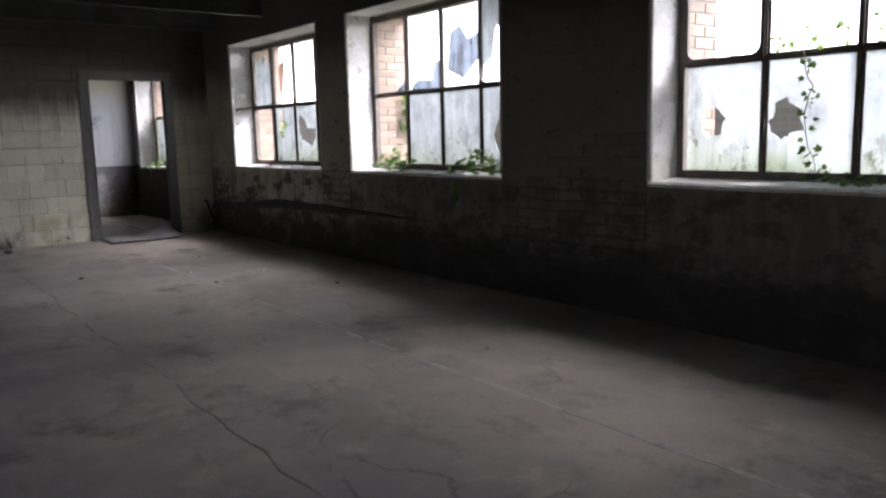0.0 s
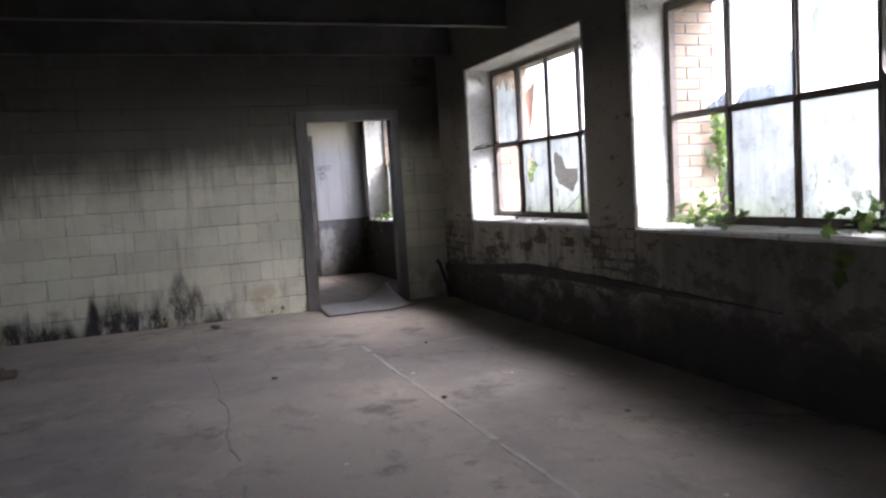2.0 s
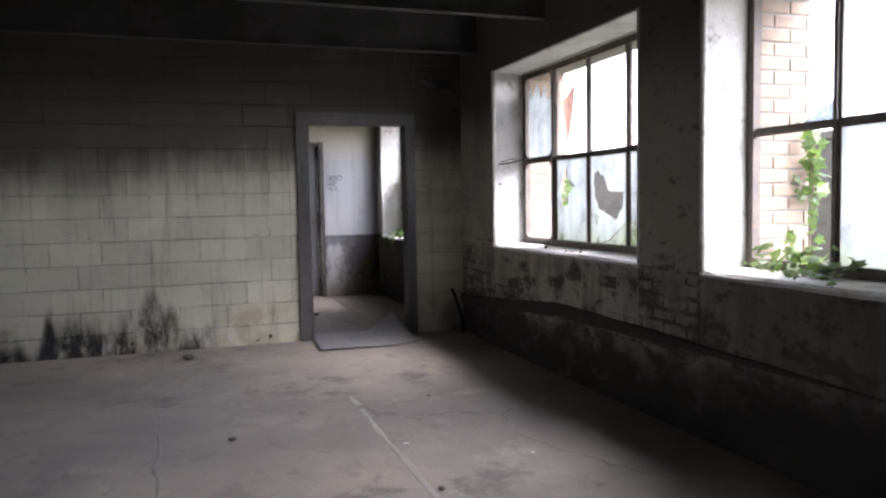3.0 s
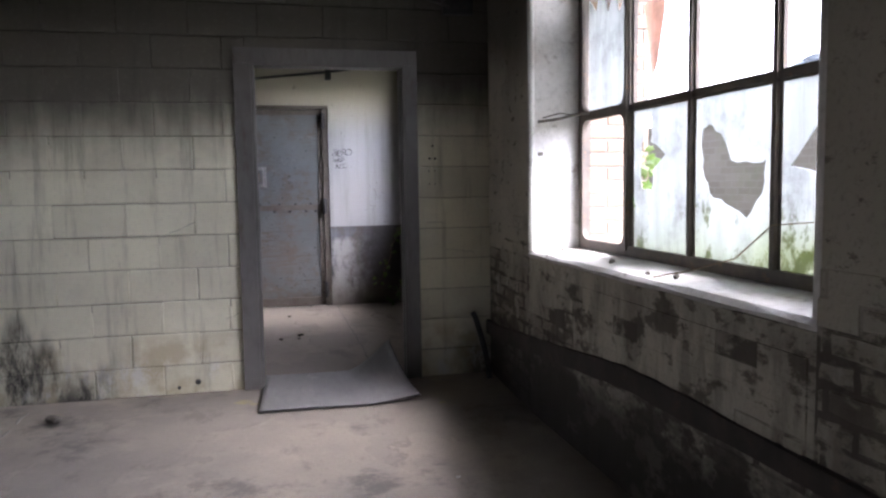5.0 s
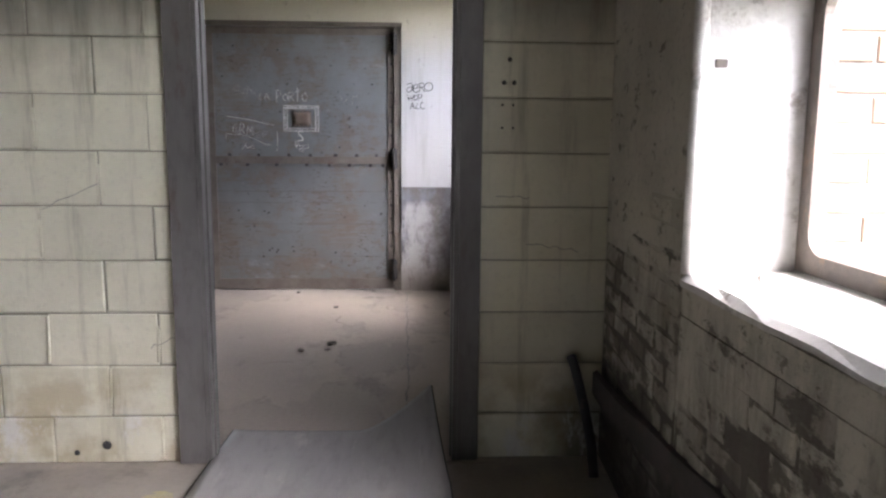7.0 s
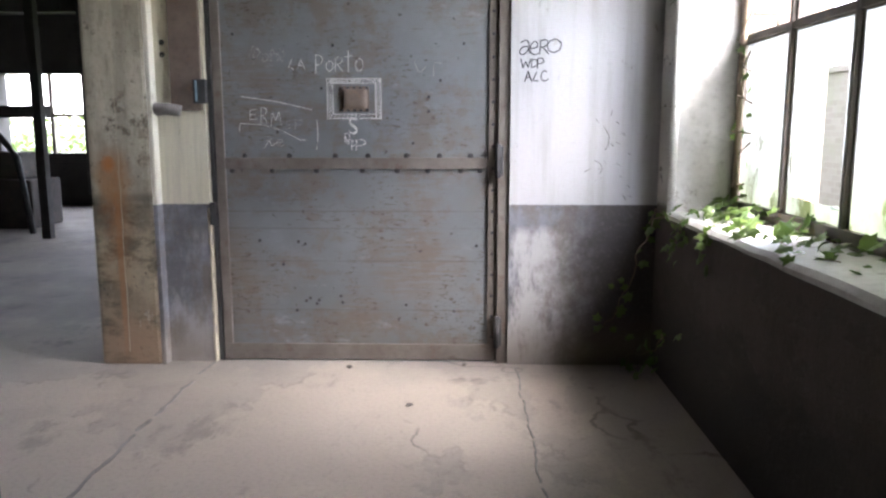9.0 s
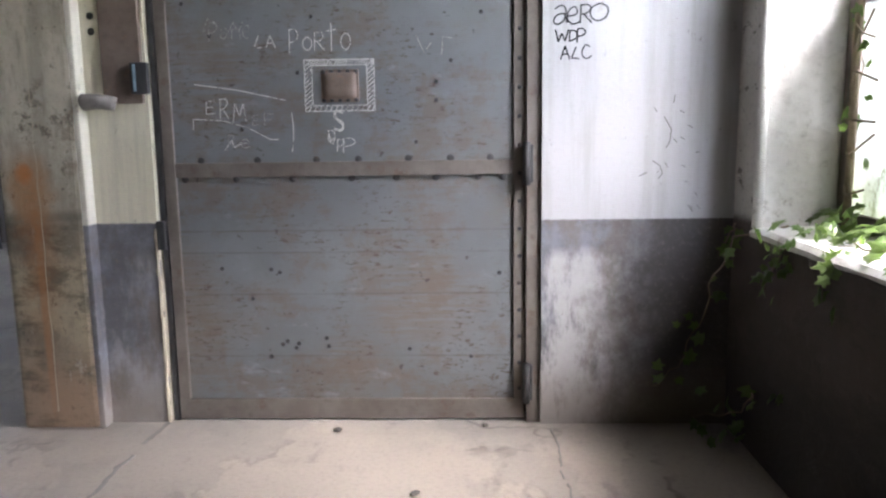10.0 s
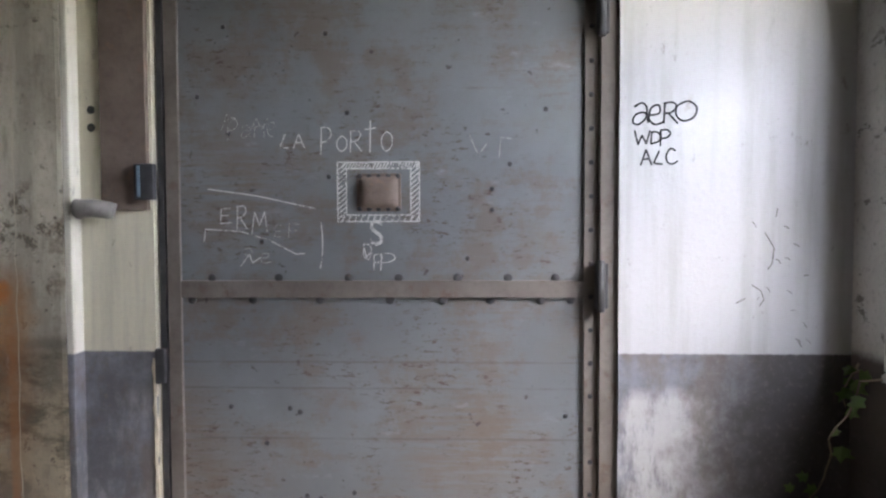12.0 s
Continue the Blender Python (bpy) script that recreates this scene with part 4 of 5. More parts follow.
def dome(r, h):
    b = bmesh.new()
    bmesh.ops.create_uvsphere(b, u_segments=8, v_segments=4, radius=r, matrix=Matrix.Diagonal((1, h / r, 1, 1)))
    me = bpy.data.meshes.new("rivet")
    b.to_mesh(me)
    b.free()
    return me


RIVET = dome(0.009, 0.005)
RIVET.materials.append(DARKSTEEL)
BIG = dome(0.015, 0.006)
BIG.materials.append(DARKSTEEL)


def stud(me, x, y, z, parent, name="rivet", size=1.0):
    ob = new(name, me)
    ob.matrix_basis = Matrix.Translation((x, y, z)) @ Matrix.Diagonal((size, 1.0, size, 1.0))
    ob.parent = parent
    ob.matrix_parent_inverse = parent.matrix_basis.inverted()


for x in (4.56, 4.79, 5.03, 5.20, 5.40, 5.57, 5.73):
    stud(BIG, x, YL - 0.002, 1.099, door_2)
for x in (4.49, 4.70, 4.93, 5.17, 5.35, 5.51, 5.68, 5.78):
    stud(BIG, x, YL - 0.002, 1.024, door_2)
for k in range(18):
    stud(RIVET, LX1 - 0.022, YL - 0.013, 0.14 + k * 0.112, door_2)
rnd = random.Random(4)
for k in range(26):
    stud(RIVET, rnd.uniform(LX0 + 0.1, LX1 - 0.1), YL + 0.001, rnd.choice((rnd.uniform(0.2, 0.95), rnd.uniform(1.15, 1.95))), door_2)
for z in (0.10, 1.00, 1.90):
    b = boxes((LX1 - 0.012, LX1 + 0.03, YB + 0.002, YB + 0.024, z, z + 0.15), bevel=0.004)
    tube(b, [(LX1 + 0.004, YB - 0.002, z - 0.01), (LX1 + 0.004, YB - 0.002, z + 0.16)], 0.014)
    part("hinge", b, DARKSTEEL, door_2, "black steel hinge")
# cover plate over the old peephole
b = boxes((5.06, 5.21, YL - 0.006, YL + 0.002, 1.325, 1.452), bevel=0.002)
plate = part("cover_plate", b, RUSTBOX, door_2, "bulged brown cover plate")
b = bmesh.new()
N = 14
gridv = []
for j in range(N + 1):
    u, w = 0, 2 * j / N - 1
    gridv.append([b.verts.new((5.135 + 0.066 * (2 * i / N - 1), YL - 0.006 - 0.022 * ((1 - (2 * i / N - 1) ** 4) * (1 - w ** 4)) ** 0.6, 1.388 + 0.054 * w)) for i in range(N + 1)])
for p_, q_ in zip(gridv, gridv[1:]):
    for i in range(N):
        b.faces.new((p_[i], p_[i + 1], q_[i + 1], q_[i])).smooth = True
part("bulge", b, RUSTBOX, plate)
for k in range(5):
    stud(RIVET, 5.07 + k * 0.0325, YL - 0.006, 1.443, plate)
    stud(RIVET, 5.07 + k * 0.0325, YL - 0.006, 1.333, plate)

# ragged pale edge of the plaster beside the channel
rnd = random.Random(19)
b = bmesh.new()
prev = None
for k in range(24):
    z = k * 0.036
    r = [b.verts.new(p) for p in ((4.361 + rnd.uniform(-0.006, 0.006), YB + 0.0185, z), (4.364, YB + 0.014 + rnd.uniform(-0.002, 0.002), z), (4.374 + rnd.uniform(-0.004, 0.003), YB + 0.016, z), (4.374, YB + 0.06, z))]
    if prev:
        for i in range(3):
            b.faces.new((prev[i], prev[i + 1], r[i + 1], r[i]))
    prev = r
bmesh.ops.recalc_face_normals(b, faces=b.faces)
part("plaster_edge", b, PALER, wall_end, "chipped pale plaster edge")

# steel frame round the door
b = boxes((LX1 + 0.004, 5.932, YB + 0.016, YB + 0.10, 0, 2.10), (LX0 - 0.05, 5.932, YB - 0.008, YB + 0.10, 2.10, 2.134), bevel=0.003)
part("door_frame", b, RIM, door_2)
# Unseen strips added to block daylight in the gaps beside the leaf
part("gap_cover", boxes((LX1 - 0.04, 5.94, YB + 0.104, YB + 0.13, 0, 2.12), (LX0 - 0.06, LX0 + 0.04, YB + 0.104, YB + 0.13, 0, 2.12)), DARKSTEEL, door_2, "dark strips added behind the leaf against light leaks")
part("track", boxes((LX0 - 0.030, LX0 - 0.006, YB + 0.04, YB + 0.10, 0, 2.10), bevel=0.003), DARKSTEEL, door_2, "dark rusty steel side channel")
part("catch", boxes((LX0 - 0.038, LX0 - 0.004, YB + 0.006, YB + 0.03, 0.74, 0.86), bevel=0.006), DARKSTEEL, door_2, "dark steel catch")


# ---- chalk and marker ----
def writing(text, x, z, h, mat, parent, y, thin=0.0, lean=0.0, gap=1.0, seed=1, wide=1.0):
    """Hand-written letters on a wall that faces south, one mesh a word."""
    rnd = random.Random(seed)
    b = bmesh.new()
    cx = x
    for ch in text:
        if ch == " ":
            cx += 0.5 * h * gap
            continue
        cu = bpy.data.curves.new("letter", "FONT")
        cu.body, cu.size, cu.offset, cu.shear = ch, 1.38 * h, thin, lean + rnd.uniform(-0.1, 0.1)
        tmp = bpy.data.objects.new("letter", cu)
        scene.collection.objects.link(tmp)
        me = bpy.data.meshes.new_from_object(tmp.evaluated_get(bpy.context.evaluated_depsgraph_get()))
        bpy.data.objects.remove(tmp)
        w = max((v.co.x for v in me.vertices), default=0.5 * h)
        s = rnd.uniform(0.92, 1.1)
        m = Matrix.Translation((cx, y, z + rnd.uniform(-0.006, 0.006))) @ Matrix.Rotation(radians(rnd.uniform(-5, 5)), 4, "Y") @ Matrix.Rotation(radians(90), 4, "X") @ Matrix.Diagonal((wide, s, 1, 1))
        me.transform(m)
        b.from_mesh(me)
        bpy.data.meshes.remove(me)
        cx += wide * w + 0.16 * h * gap
    return part("lettering", b, mat, parent)


def strokes(lines, r, mat, parent, y, name):
    """Thin drawn lines on a wall that faces south, each from a list of (x, z)."""
    b = bmesh.new()
    for ln in lines:
        for (xa, za), (xb, zb) in zip(ln, ln[1:]):
            d = Vector((xb - xa, 0, zb - za))
            n = Vector((-d.z, 0, d.x)).normalized() * r
            q = [Vector((xa, y, za)) + n, Vector((xa, y, za)) - n, Vector((xb, y, zb)) - n, Vector((xb, y, zb)) + n]
            f = b.faces.new([b.verts.new(p) for p in q])
    return part(name, b, mat, parent)


YC = YL - 0.0035
STROKES = {
    "L": "0.4,0.95 0,0.05 0.65,0", "A": "0,0 0.3,1 0.62,0|0.1,0.38 0.52,0.42", "P": "0.02,0 0.05,1|~0,0.96 0.4,1 0.6,0.75 0.4,0.52 0.06,0.45",
    "O": "~0.32,1 0.06,0.72 0.05,0.25 0.3,0 0.56,0.3 0.54,0.78 0.28,1", "R": "0.02,0 0.06,1|~0,0.96 0.42,1 0.55,0.78 0.35,0.54 0.06,0.48|0.2,0.5 0.62,0",
    "T": "0.27,1.3 0.25,0|0,0.93 0.55,1", "E": "0.5,1 0.05,0.95 0,0 0.55,0.06|0.03,0.5 0.42,0.53", "M": "0,0 0.12,1 0.33,0.4 0.55,1 0.66,0.1", "F": "0,0 0.03,1 0.5,0.95|0.02,0.5 0.4,0.5",
    "a": "~0.05,0.82 0.35,1 0.56,0.8 0.5,0.3 0.2,0.03 0,0.18 0.15,0.5 0.5,0.55 0.62,0.1", "e": "~0.05,0.45 0.5,0.56 0.46,0.95 0.15,0.82 0.05,0.3 0.3,0 0.66,0.12",
    "o": "~0.5,1 0.1,0.8 0.05,0.35 0.4,0.1 0.85,0.3 0.95,0.75 0.6,1 0.25,0.92", "W": "0,1 0.15,0 0.32,0.7 0.5,0.05 0.66,1", "D": "0.05,0 0.1,0.95|~0.05,0.92 0.5,0.85 0.55,0.3 0.05,0.02",
    "C": "~0.58,0.86 0.3,1 0.05,0.6 0.1,0.15 0.4,0 0.72,0.2", "n": "0,0 0.04,0.6|~0.03,0.45 0.25,0.62 0.36,0.4 0.38,0"}


def pen_lines(ch, x, z, w, h):
    """The pen strokes of one letter, its foot at x, z; ~ marks a round stroke."""
    made = []
    for run in STROKES[ch].split("|"):
        pts = [Vector([float(k) for k in p.split(",")]) for p in run.lstrip("~").split()]
        if run.startswith("~"):
            ends = [pts[0]] + pts + [pts[-1]]
            fine = []
            for p0, p1, p2, p3 in zip(ends, ends[1:], ends[2:], ends[3:]):
                for k in range(6):
                    t = k / 6
                    fine.append(0.5 * (2 * p1 + (p2 - p0) * t + (2 * p0 - 5 * p1 + 4 * p2 - p3) * t * t + (3 * p1 - p0 - 3 * p2 + p3) * t ** 3))
            pts = fine + [pts[-1]]
        made.append([(x + w * p.x, z + h * p.y) for p in pts])
    return made


def word(letters, r, mat, parent, y):
    """Hand-drawn letters: (letter, x, z, width, height)."""
    return strokes([ln for row in letters for ln in pen_lines(*row)], r, mat, parent, y, "lettering")


word([("L", 4.800, 1.539, 0.045, 0.050), ("A", 4.846, 1.538, 0.062, 0.048), ("P", 4.938, 1.516, 0.062, 0.092), ("O", 4.992, 1.527, 0.062, 0.052), ("R", 5.038, 1.525, 0.066, 0.070), ("T", 5.088, 1.523, 0.072, 0.082), ("O", 5.143, 1.527, 0.066, 0.066)], 0.0019, CHALK, door_2, YC)
word([("E", 4.592, 1.285, 0.070, 0.052), ("R", 4.648, 1.266, 0.058, 0.078), ("M", 4.700, 1.246, 0.080, 0.078)], 0.0018, CHALK, door_2, YC)
word([("E", 4.778, 1.238, 0.045, 0.040), ("F", 4.826, 1.236, 0.075, 0.048), ("P", 4.675, 1.155, 0.04, 0.045), ("e", 4.725, 1.15, 0.06, 0.035)], 0.0012, FAINT, door_2, YC)
word([("P", 4.62, 1.565, 0.06, 0.075), ("a", 4.668, 1.575, 0.05, 0.042), ("n", 4.712, 1.575, 0.09, 0.07), ("e", 4.755, 1.578, 0.05, 0.05)], 0.0013, FAINT, door_2, YC)
word([("P", 5.115, 1.128, 0.05, 0.05), ("P", 5.138, 1.124, 0.085, 0.058), ("D", 5.078, 1.172, 0.05, 0.045)], 0.0018, CHALK, door_2, YC)
writing("S", 5.10, 1.215, 0.082, CHALK, door_2, YC, thin=0.0, seed=8)
rect = lambda x0, x1, z0, z1: [(x0, z0), (x1, z0), (x1, z1), (x0, z1), (x0, z0)]
lines = [rect(4.995, 5.272, 1.290, 1.490), rect(5.025, 5.243, 1.312, 1.468)]
for k in range(26):
    x = 5.0 + k * 0.0105
    lines += [[(x, 1.470), (x + 0.010, 1.488)]] if 0 < k else []
    if k % 2:
        lines += [[(x, 1.292), (x + 0.008, 1.311)]]
for k in range(11):
    z = 1.30 + k * 0.0165
    lines += [[(4.997, z), (5.023, z + 0.022)], [(5.245, z), (5.270, z + 0.022)]]
strokes(lines, 0.0022, CHALK, door_2, YC, "chalk_frame")
arc = [(4.93 + 0.012 * math.cos(a), 1.215 + 0.085 * math.sin(a)) for a in [radians(60 - 20 * k) for k in range(8)]]
strokes([[(4.55, 1.402), (4.72, 1.378), (4.915, 1.335)], [(4.535, 1.225), (4.54, 1.265), (4.66, 1.258), (4.76, 1.228), (4.85, 1.180), (4.88, 1.182)], arc,
         [(4.66, 1.14), (4.69, 1.18), (4.70, 1.15), (4.73, 1.17)], [(5.085, 1.20), (5.09, 1.17), (5.11, 1.185), (5.10, 1.16), (5.085, 1.17)]], 0.0020, CHALK, door_2, YC, "chalk_lines")
strokes([[(4.60, 1.60), (4.62, 1.655), (4.65, 1.64), (4.62, 1.62)], [(4.70, 1.60), (4.72, 1.64), (4.74, 1.60), (4.76, 1.64)], [(5.44, 1.58), (5.47, 1.51), (5.5, 1.55)], [(5.54, 1.50), (5.545, 1.57), (5.58, 1.565)]], 0.0012, FAINT, door_2, YC, "faint_chalk")
YM = YB - 0.003
word([("a", 5.971, 1.600, 0.082, 0.072), ("e", 6.020, 1.602, 0.075, 0.066), ("R", 6.070, 1.605, 0.075, 0.068), ("o", 6.108, 1.606, 0.072, 0.070)], 0.0031, INK, wall_end, YM)
word([("W", 5.978, 1.537, 0.075, 0.046), ("D", 6.028, 1.538, 0.055, 0.044), ("P", 6.060, 1.533, 0.055, 0.052)], 0.0029, INK, wall_end, YM)
word([("A", 5.998, 1.470, 0.058, 0.052), ("L", 6.040, 1.474, 0.045, 0.046), ("C", 6.078, 1.474, 0.055, 0.050)], 0.0029, INK, wall_end, YM)
rnd = random.Random(53)
for k in range(16):
    x, z, a = rnd.uniform(6.33, 6.54), rnd.uniform(0.88, 1.32), rnd.uniform(-1.2, 1.2)
    if x - 6.33 > 0.1 * (z < 1.0):
        strokes([[(x + 0.022 * u * math.cos(a), z + 0.022 * u * math.sin(a) - 0.012 * u * u) for u in (0, 0.4, 0.8)]], rnd.uniform(0.001, 0.002), SCUFF, wall_end, YM, "scuff")
strokes([[(6.40, 1.25), (6.43, 1.20), (6.425, 1.15), (6.41, 1.13)], [(6.36, 1.08), (6.39, 1.06), (6.40, 1.03), (6.385, 1.01)], [(6.31, 1.02), (6.34, 1.035)], [(6.44, 1.33), (6.435, 1.30)]], 0.002, SCUFF, wall_end, YM, "marker_scribble")

# ---- column, recess and latch beside the steel door ----
b = bmesh.new()
box(b, XCOL0, XCOL1, 14.33, 14.68, 0, ZC, bevel=0.018)
column = part("column", b, COLUMN)
tagged(column, "cream-painted concrete column, rust-stained and dirty below", "column", kind="structure")
part("edge_strip", boxes((XCOL1 - 0.002, XCOL1 + 0.022, 14.332, 14.42, 0, 2.95), bevel=0.006), STRIP, column, "pale painted corner strip")
rnd = random.Random(77)
line = [(3.935 + rnd.uniform(-0.004, 0.004), 2.2 - k * 0.085) for k in range(26)]
strokes([line], 0.0014, PALER, column, 14.3275, "crack_filler")
conduit = tube(bmesh.new(), [(XCOL0 - 0.03, 14.42, z) for z in (0.9, 1.2, 2.0, 3.0)], 0.022)
tagged(part("conduit", conduit, DARKSTEEL), "grey steel conduit running up the column", "conduit")
b = boxes((4.205, 4.362, YB - 0.006, YB + 0.03, 1.33, 2.14), bevel=0.004)
board = part("wall_board", b, RUSTBOX)
tagged(board, "brown rusty board fixed beside the door", "board")
b = boxes((4.33, 4.395, YB - 0.035, YB - 0.002, 1.365, 1.485), bevel=0.004)
lock = part("latch_box", b, DARKSTEEL)
tagged(lock, "dark blue-grey steel latch box beside the door", "latch")
part("slot", boxes((4.342, 4.352, YB - 0.038, YB - 0.034, 1.375, 1.478)), BLUE, lock, "worn pale blue edge")
b = tube(bmesh.new(), [(4.145, YB - 0.045, 1.335), (4.155, YB - 0.047, 1.336), (4.20, YB - 0.05, 1.338), (4.255, YB - 0.045, 1.330), (4.268, YB - 0.04, 1.326)], 0.034, 12, 0.8)
tagged(part("bolt_handle", b, GREYBOLT), "grey stub of a door bolt beside the latch", "bolt")
for k, (x, y, s) in enumerate(((5.10, 10.78, 0.05), (5.16, 10.72, 0.03), (6.25, 10.45, 0.025))):
    lumpy = bmesh.new()
    bmesh.ops.create_circle(lumpy, cap_ends=True, segments=14, radius=s, matrix=Matrix.Translation((x, y, 0.002)))
    for v in lumpy.verts:
        v.co.x += random.Random(k * 31 + v.index).uniform(-0.5, 0.5) * s
    part("paint_spot", lumpy, YELLOW, floor, "worn yellow paint spot")
for z in (1.62, 1.56):
    stud(BIG, 4.165, YB + 0.018, z + 0.05, wall_end, "bolt_head")

# cable under the ceiling of the second room
b = tube(bmesh.new(), [(4.2, YB - 0.06, 2.28), (5.2, YB - 0.06, 2.40), (5.94, YB - 0.06, 2.478), (6.6, YB - 0.06, 2.57)], 0.014)
tagged(part("ceiling_cable", b, DARKSTEEL), "black cable sloping along the wall under the ceiling", "cable")
tagged(part("cable_bracket", boxes((5.91, 5.97, YB - 0.09, YB - 0.002, 2.40, 2.52), bevel=0.006), DARKSTEEL), "black bracket that carries the cable", "bracket")


# ---- ivy ----
def ivy_leaf(seed):
    rnd = random.Random(seed)
    shape = [(0, 0), (0.42, 0.10), (0.30, 0.32), (0.52, 0.55), (0.20, 0.62), (0, 1.0)]
    b = bmesh.new()
    mid = [b.verts.new((0, p, 0.05 * math.sin(3 * p))) for p in (0, 0.35, 0.65, 1.0)]
    for s in (1, -1):
        side = [b.verts.new((s * x * rnd.uniform(0.9, 1.1), y, -0.16 * x + rnd.uniform(-0.02, 0.02))) for x, y in shape[1:-1]]
        for f in ((mid[0], side[0], mid[1]), (side[0], side[1], mid[1]), (mid[1], side[1], side[2]), (mid[1], side[2], mid[2]), (mid[2], side[2], side[3]), (mid[2], side[3], mid[3])):
            b.faces.new(f if s > 0 else f[::-1])
    me = bpy.data.meshes.new("leaf")
    b.to_mesh(me)
    b.free()
    me.materials.append(IVY)
    return me


LEAVES = [ivy_leaf(k) for k in range(4)]


def ivy(label, runs, seed, size=0.06):
    """A creeping plant. runs: (points of a stem, leaves on it, spread, way the leaves face)."""
    rnd = random.Random(seed)
    plant = thing("ivy", runs[0][0][0], label, "ivy", "ivy on the windows")
    for pts, count, spread, face in runs:
        fine = []
        for a, c in zip(pts, pts[1:]):
            for k in range(4):
                p = Vector(a).lerp(Vector(c), k / 4)
                fine.append(p + Vector([rnd.uniform(-0.012, 0.012) for _ in range(3)]))
        fine.append(Vector(pts[-1]))
        part("stem", tube(bmesh.new(), fine, 0.0045, 5, 0.4), STEM, plant)
        for _ in range(count):
            i = rnd.randrange(len(fine) - 1)
            p = fine[i].lerp(fine[i + 1], rnd.random()) + Vector((rnd.gauss(0, spread[0]), rnd.gauss(0, spread[1]), abs(rnd.gauss(0, spread[2])) if spread[2] > 0 else rnd.gauss(0, -spread[2])))
            n = (Vector(face) + Vector([rnd.uniform(-0.8, 0.8) for _ in range(3)])).normalized()
            q = n.to_track_quat("Z", "Y") @ Euler((0, 0, rnd.uniform(0, 6.28))).to_quaternion()
            ob = new("leaf", rnd.choice(LEAVES))
            s = size * rnd.uniform(0.55, 1.25)
            ob.matrix_basis = Matrix.LocRotScale(p, q, (s, s, s))
            ob.parent = plant
            ob.matrix_parent_inverse = plant.matrix_basis.inverted()
    return plant


S1, S4 = SILL + 0.012, R2SILL + 0.012
UP, IN = (-0.5, 0, 1), (-1, 0, 0.3)
ivy("green ivy climbing the outer brick beside the window", [([(7.36, 10.1, 0.92), (7.37, 10.11, 1.2), (7.36, 10.1, 1.5)], 34, (0.03, 0.02, -0.04), (-0.5, -1, 0.2)), ([(7.2, 9.62, 0.93), (7.1, 9.56, 1.1), (7.08, 9.54, 1.25)], 12, (0.03, 0.03, -0.04), IN), ([(7.1, 9.5, 0.93), (7.12, 9.2, 0.94), (7.1, 8.6, 0.94)], 14, (0.03, 0.05, 0.02), UP),
     ([(7.08, 8.1, 0.93), (7.05, 8.0, 1.05), (7.06, 7.95, 1.15)], 16, (0.02, 0.04, -0.03), IN)], 1, 0.065)
ivy("green ivy spilling over the sill of the window", [([(7.2, 7.18, 0.93), (7.02, 7.0, 0.95), (6.86, 6.85, S1), (6.8, 6.6, S1)], 90, (0.07, 0.12, 0.07), UP), ([(7.36, 7.24, 0.95), (7.37, 7.22, 1.1), (7.36, 7.22, 1.3)], 7, (0.03, 0.03, -0.06), (-0.6, -1, 0.2)), ([(7.36, 7.22, 1.3), (7.37, 7.22, 1.48), (7.36, 7.22, 1.68)], 44, (0.03, 0.03, -0.06), (-0.6, -1, 0.2)),
     ([(7.1, 6.6, S1), (7.1, 6.2, S1), (7.08, 5.7, S1)], 60, (0.05, 0.12, 0.03), UP), ([(7.05, 5.8, S1), (6.9, 5.5, S1), (6.8, 5.2, S1), (6.72, 5.12, S1)], 110, (0.07, 0.13, 0.06), UP),
     ([(6.75, 5.6, S1), (6.66, 5.6, 0.84), (6.655, 5.62, 0.74)], 14, (0.008, 0.07, -0.04), IN), ([(7.1, 5.45, 1.0), (7.08, 5.3, 1.15), (7.08, 5.15, 1.22)], 24, (0.03, 0.05, -0.04), IN)], 2, 0.075)
ivy("dark green ivy trailing over the dirty panes of the window", [([(6.96, 2.86, 1.66), (6.965, 2.80, 1.45), (6.96, 2.84, 1.25), (6.965, 2.76, 0.97)], 34, (0.006, 0.035, -0.02), IN), ([(6.9, 2.66, S1), (6.84, 2.52, S1), (6.82, 2.4, S1)], 40, (0.03, 0.06, 0.03), UP),
     ([(7.08, 3.6, 0.95), (7.1, 3.4, 0.94), (7.1, 2.9, 0.94)], 34, (0.03, 0.06, 0.03), UP), ([(7.1, 2.5, 1.9), (7.06, 2.48, 1.4), (7.08, 2.46, 1.0)], 36, (0.02, 0.06, -0.05), IN), ([(6.97, 3.1, 1.68), (6.97, 2.8, 1.72), (6.97, 2.6, 1.74)], 18, (0.01, 0.05, -0.03), IN)], 3, 0.042)
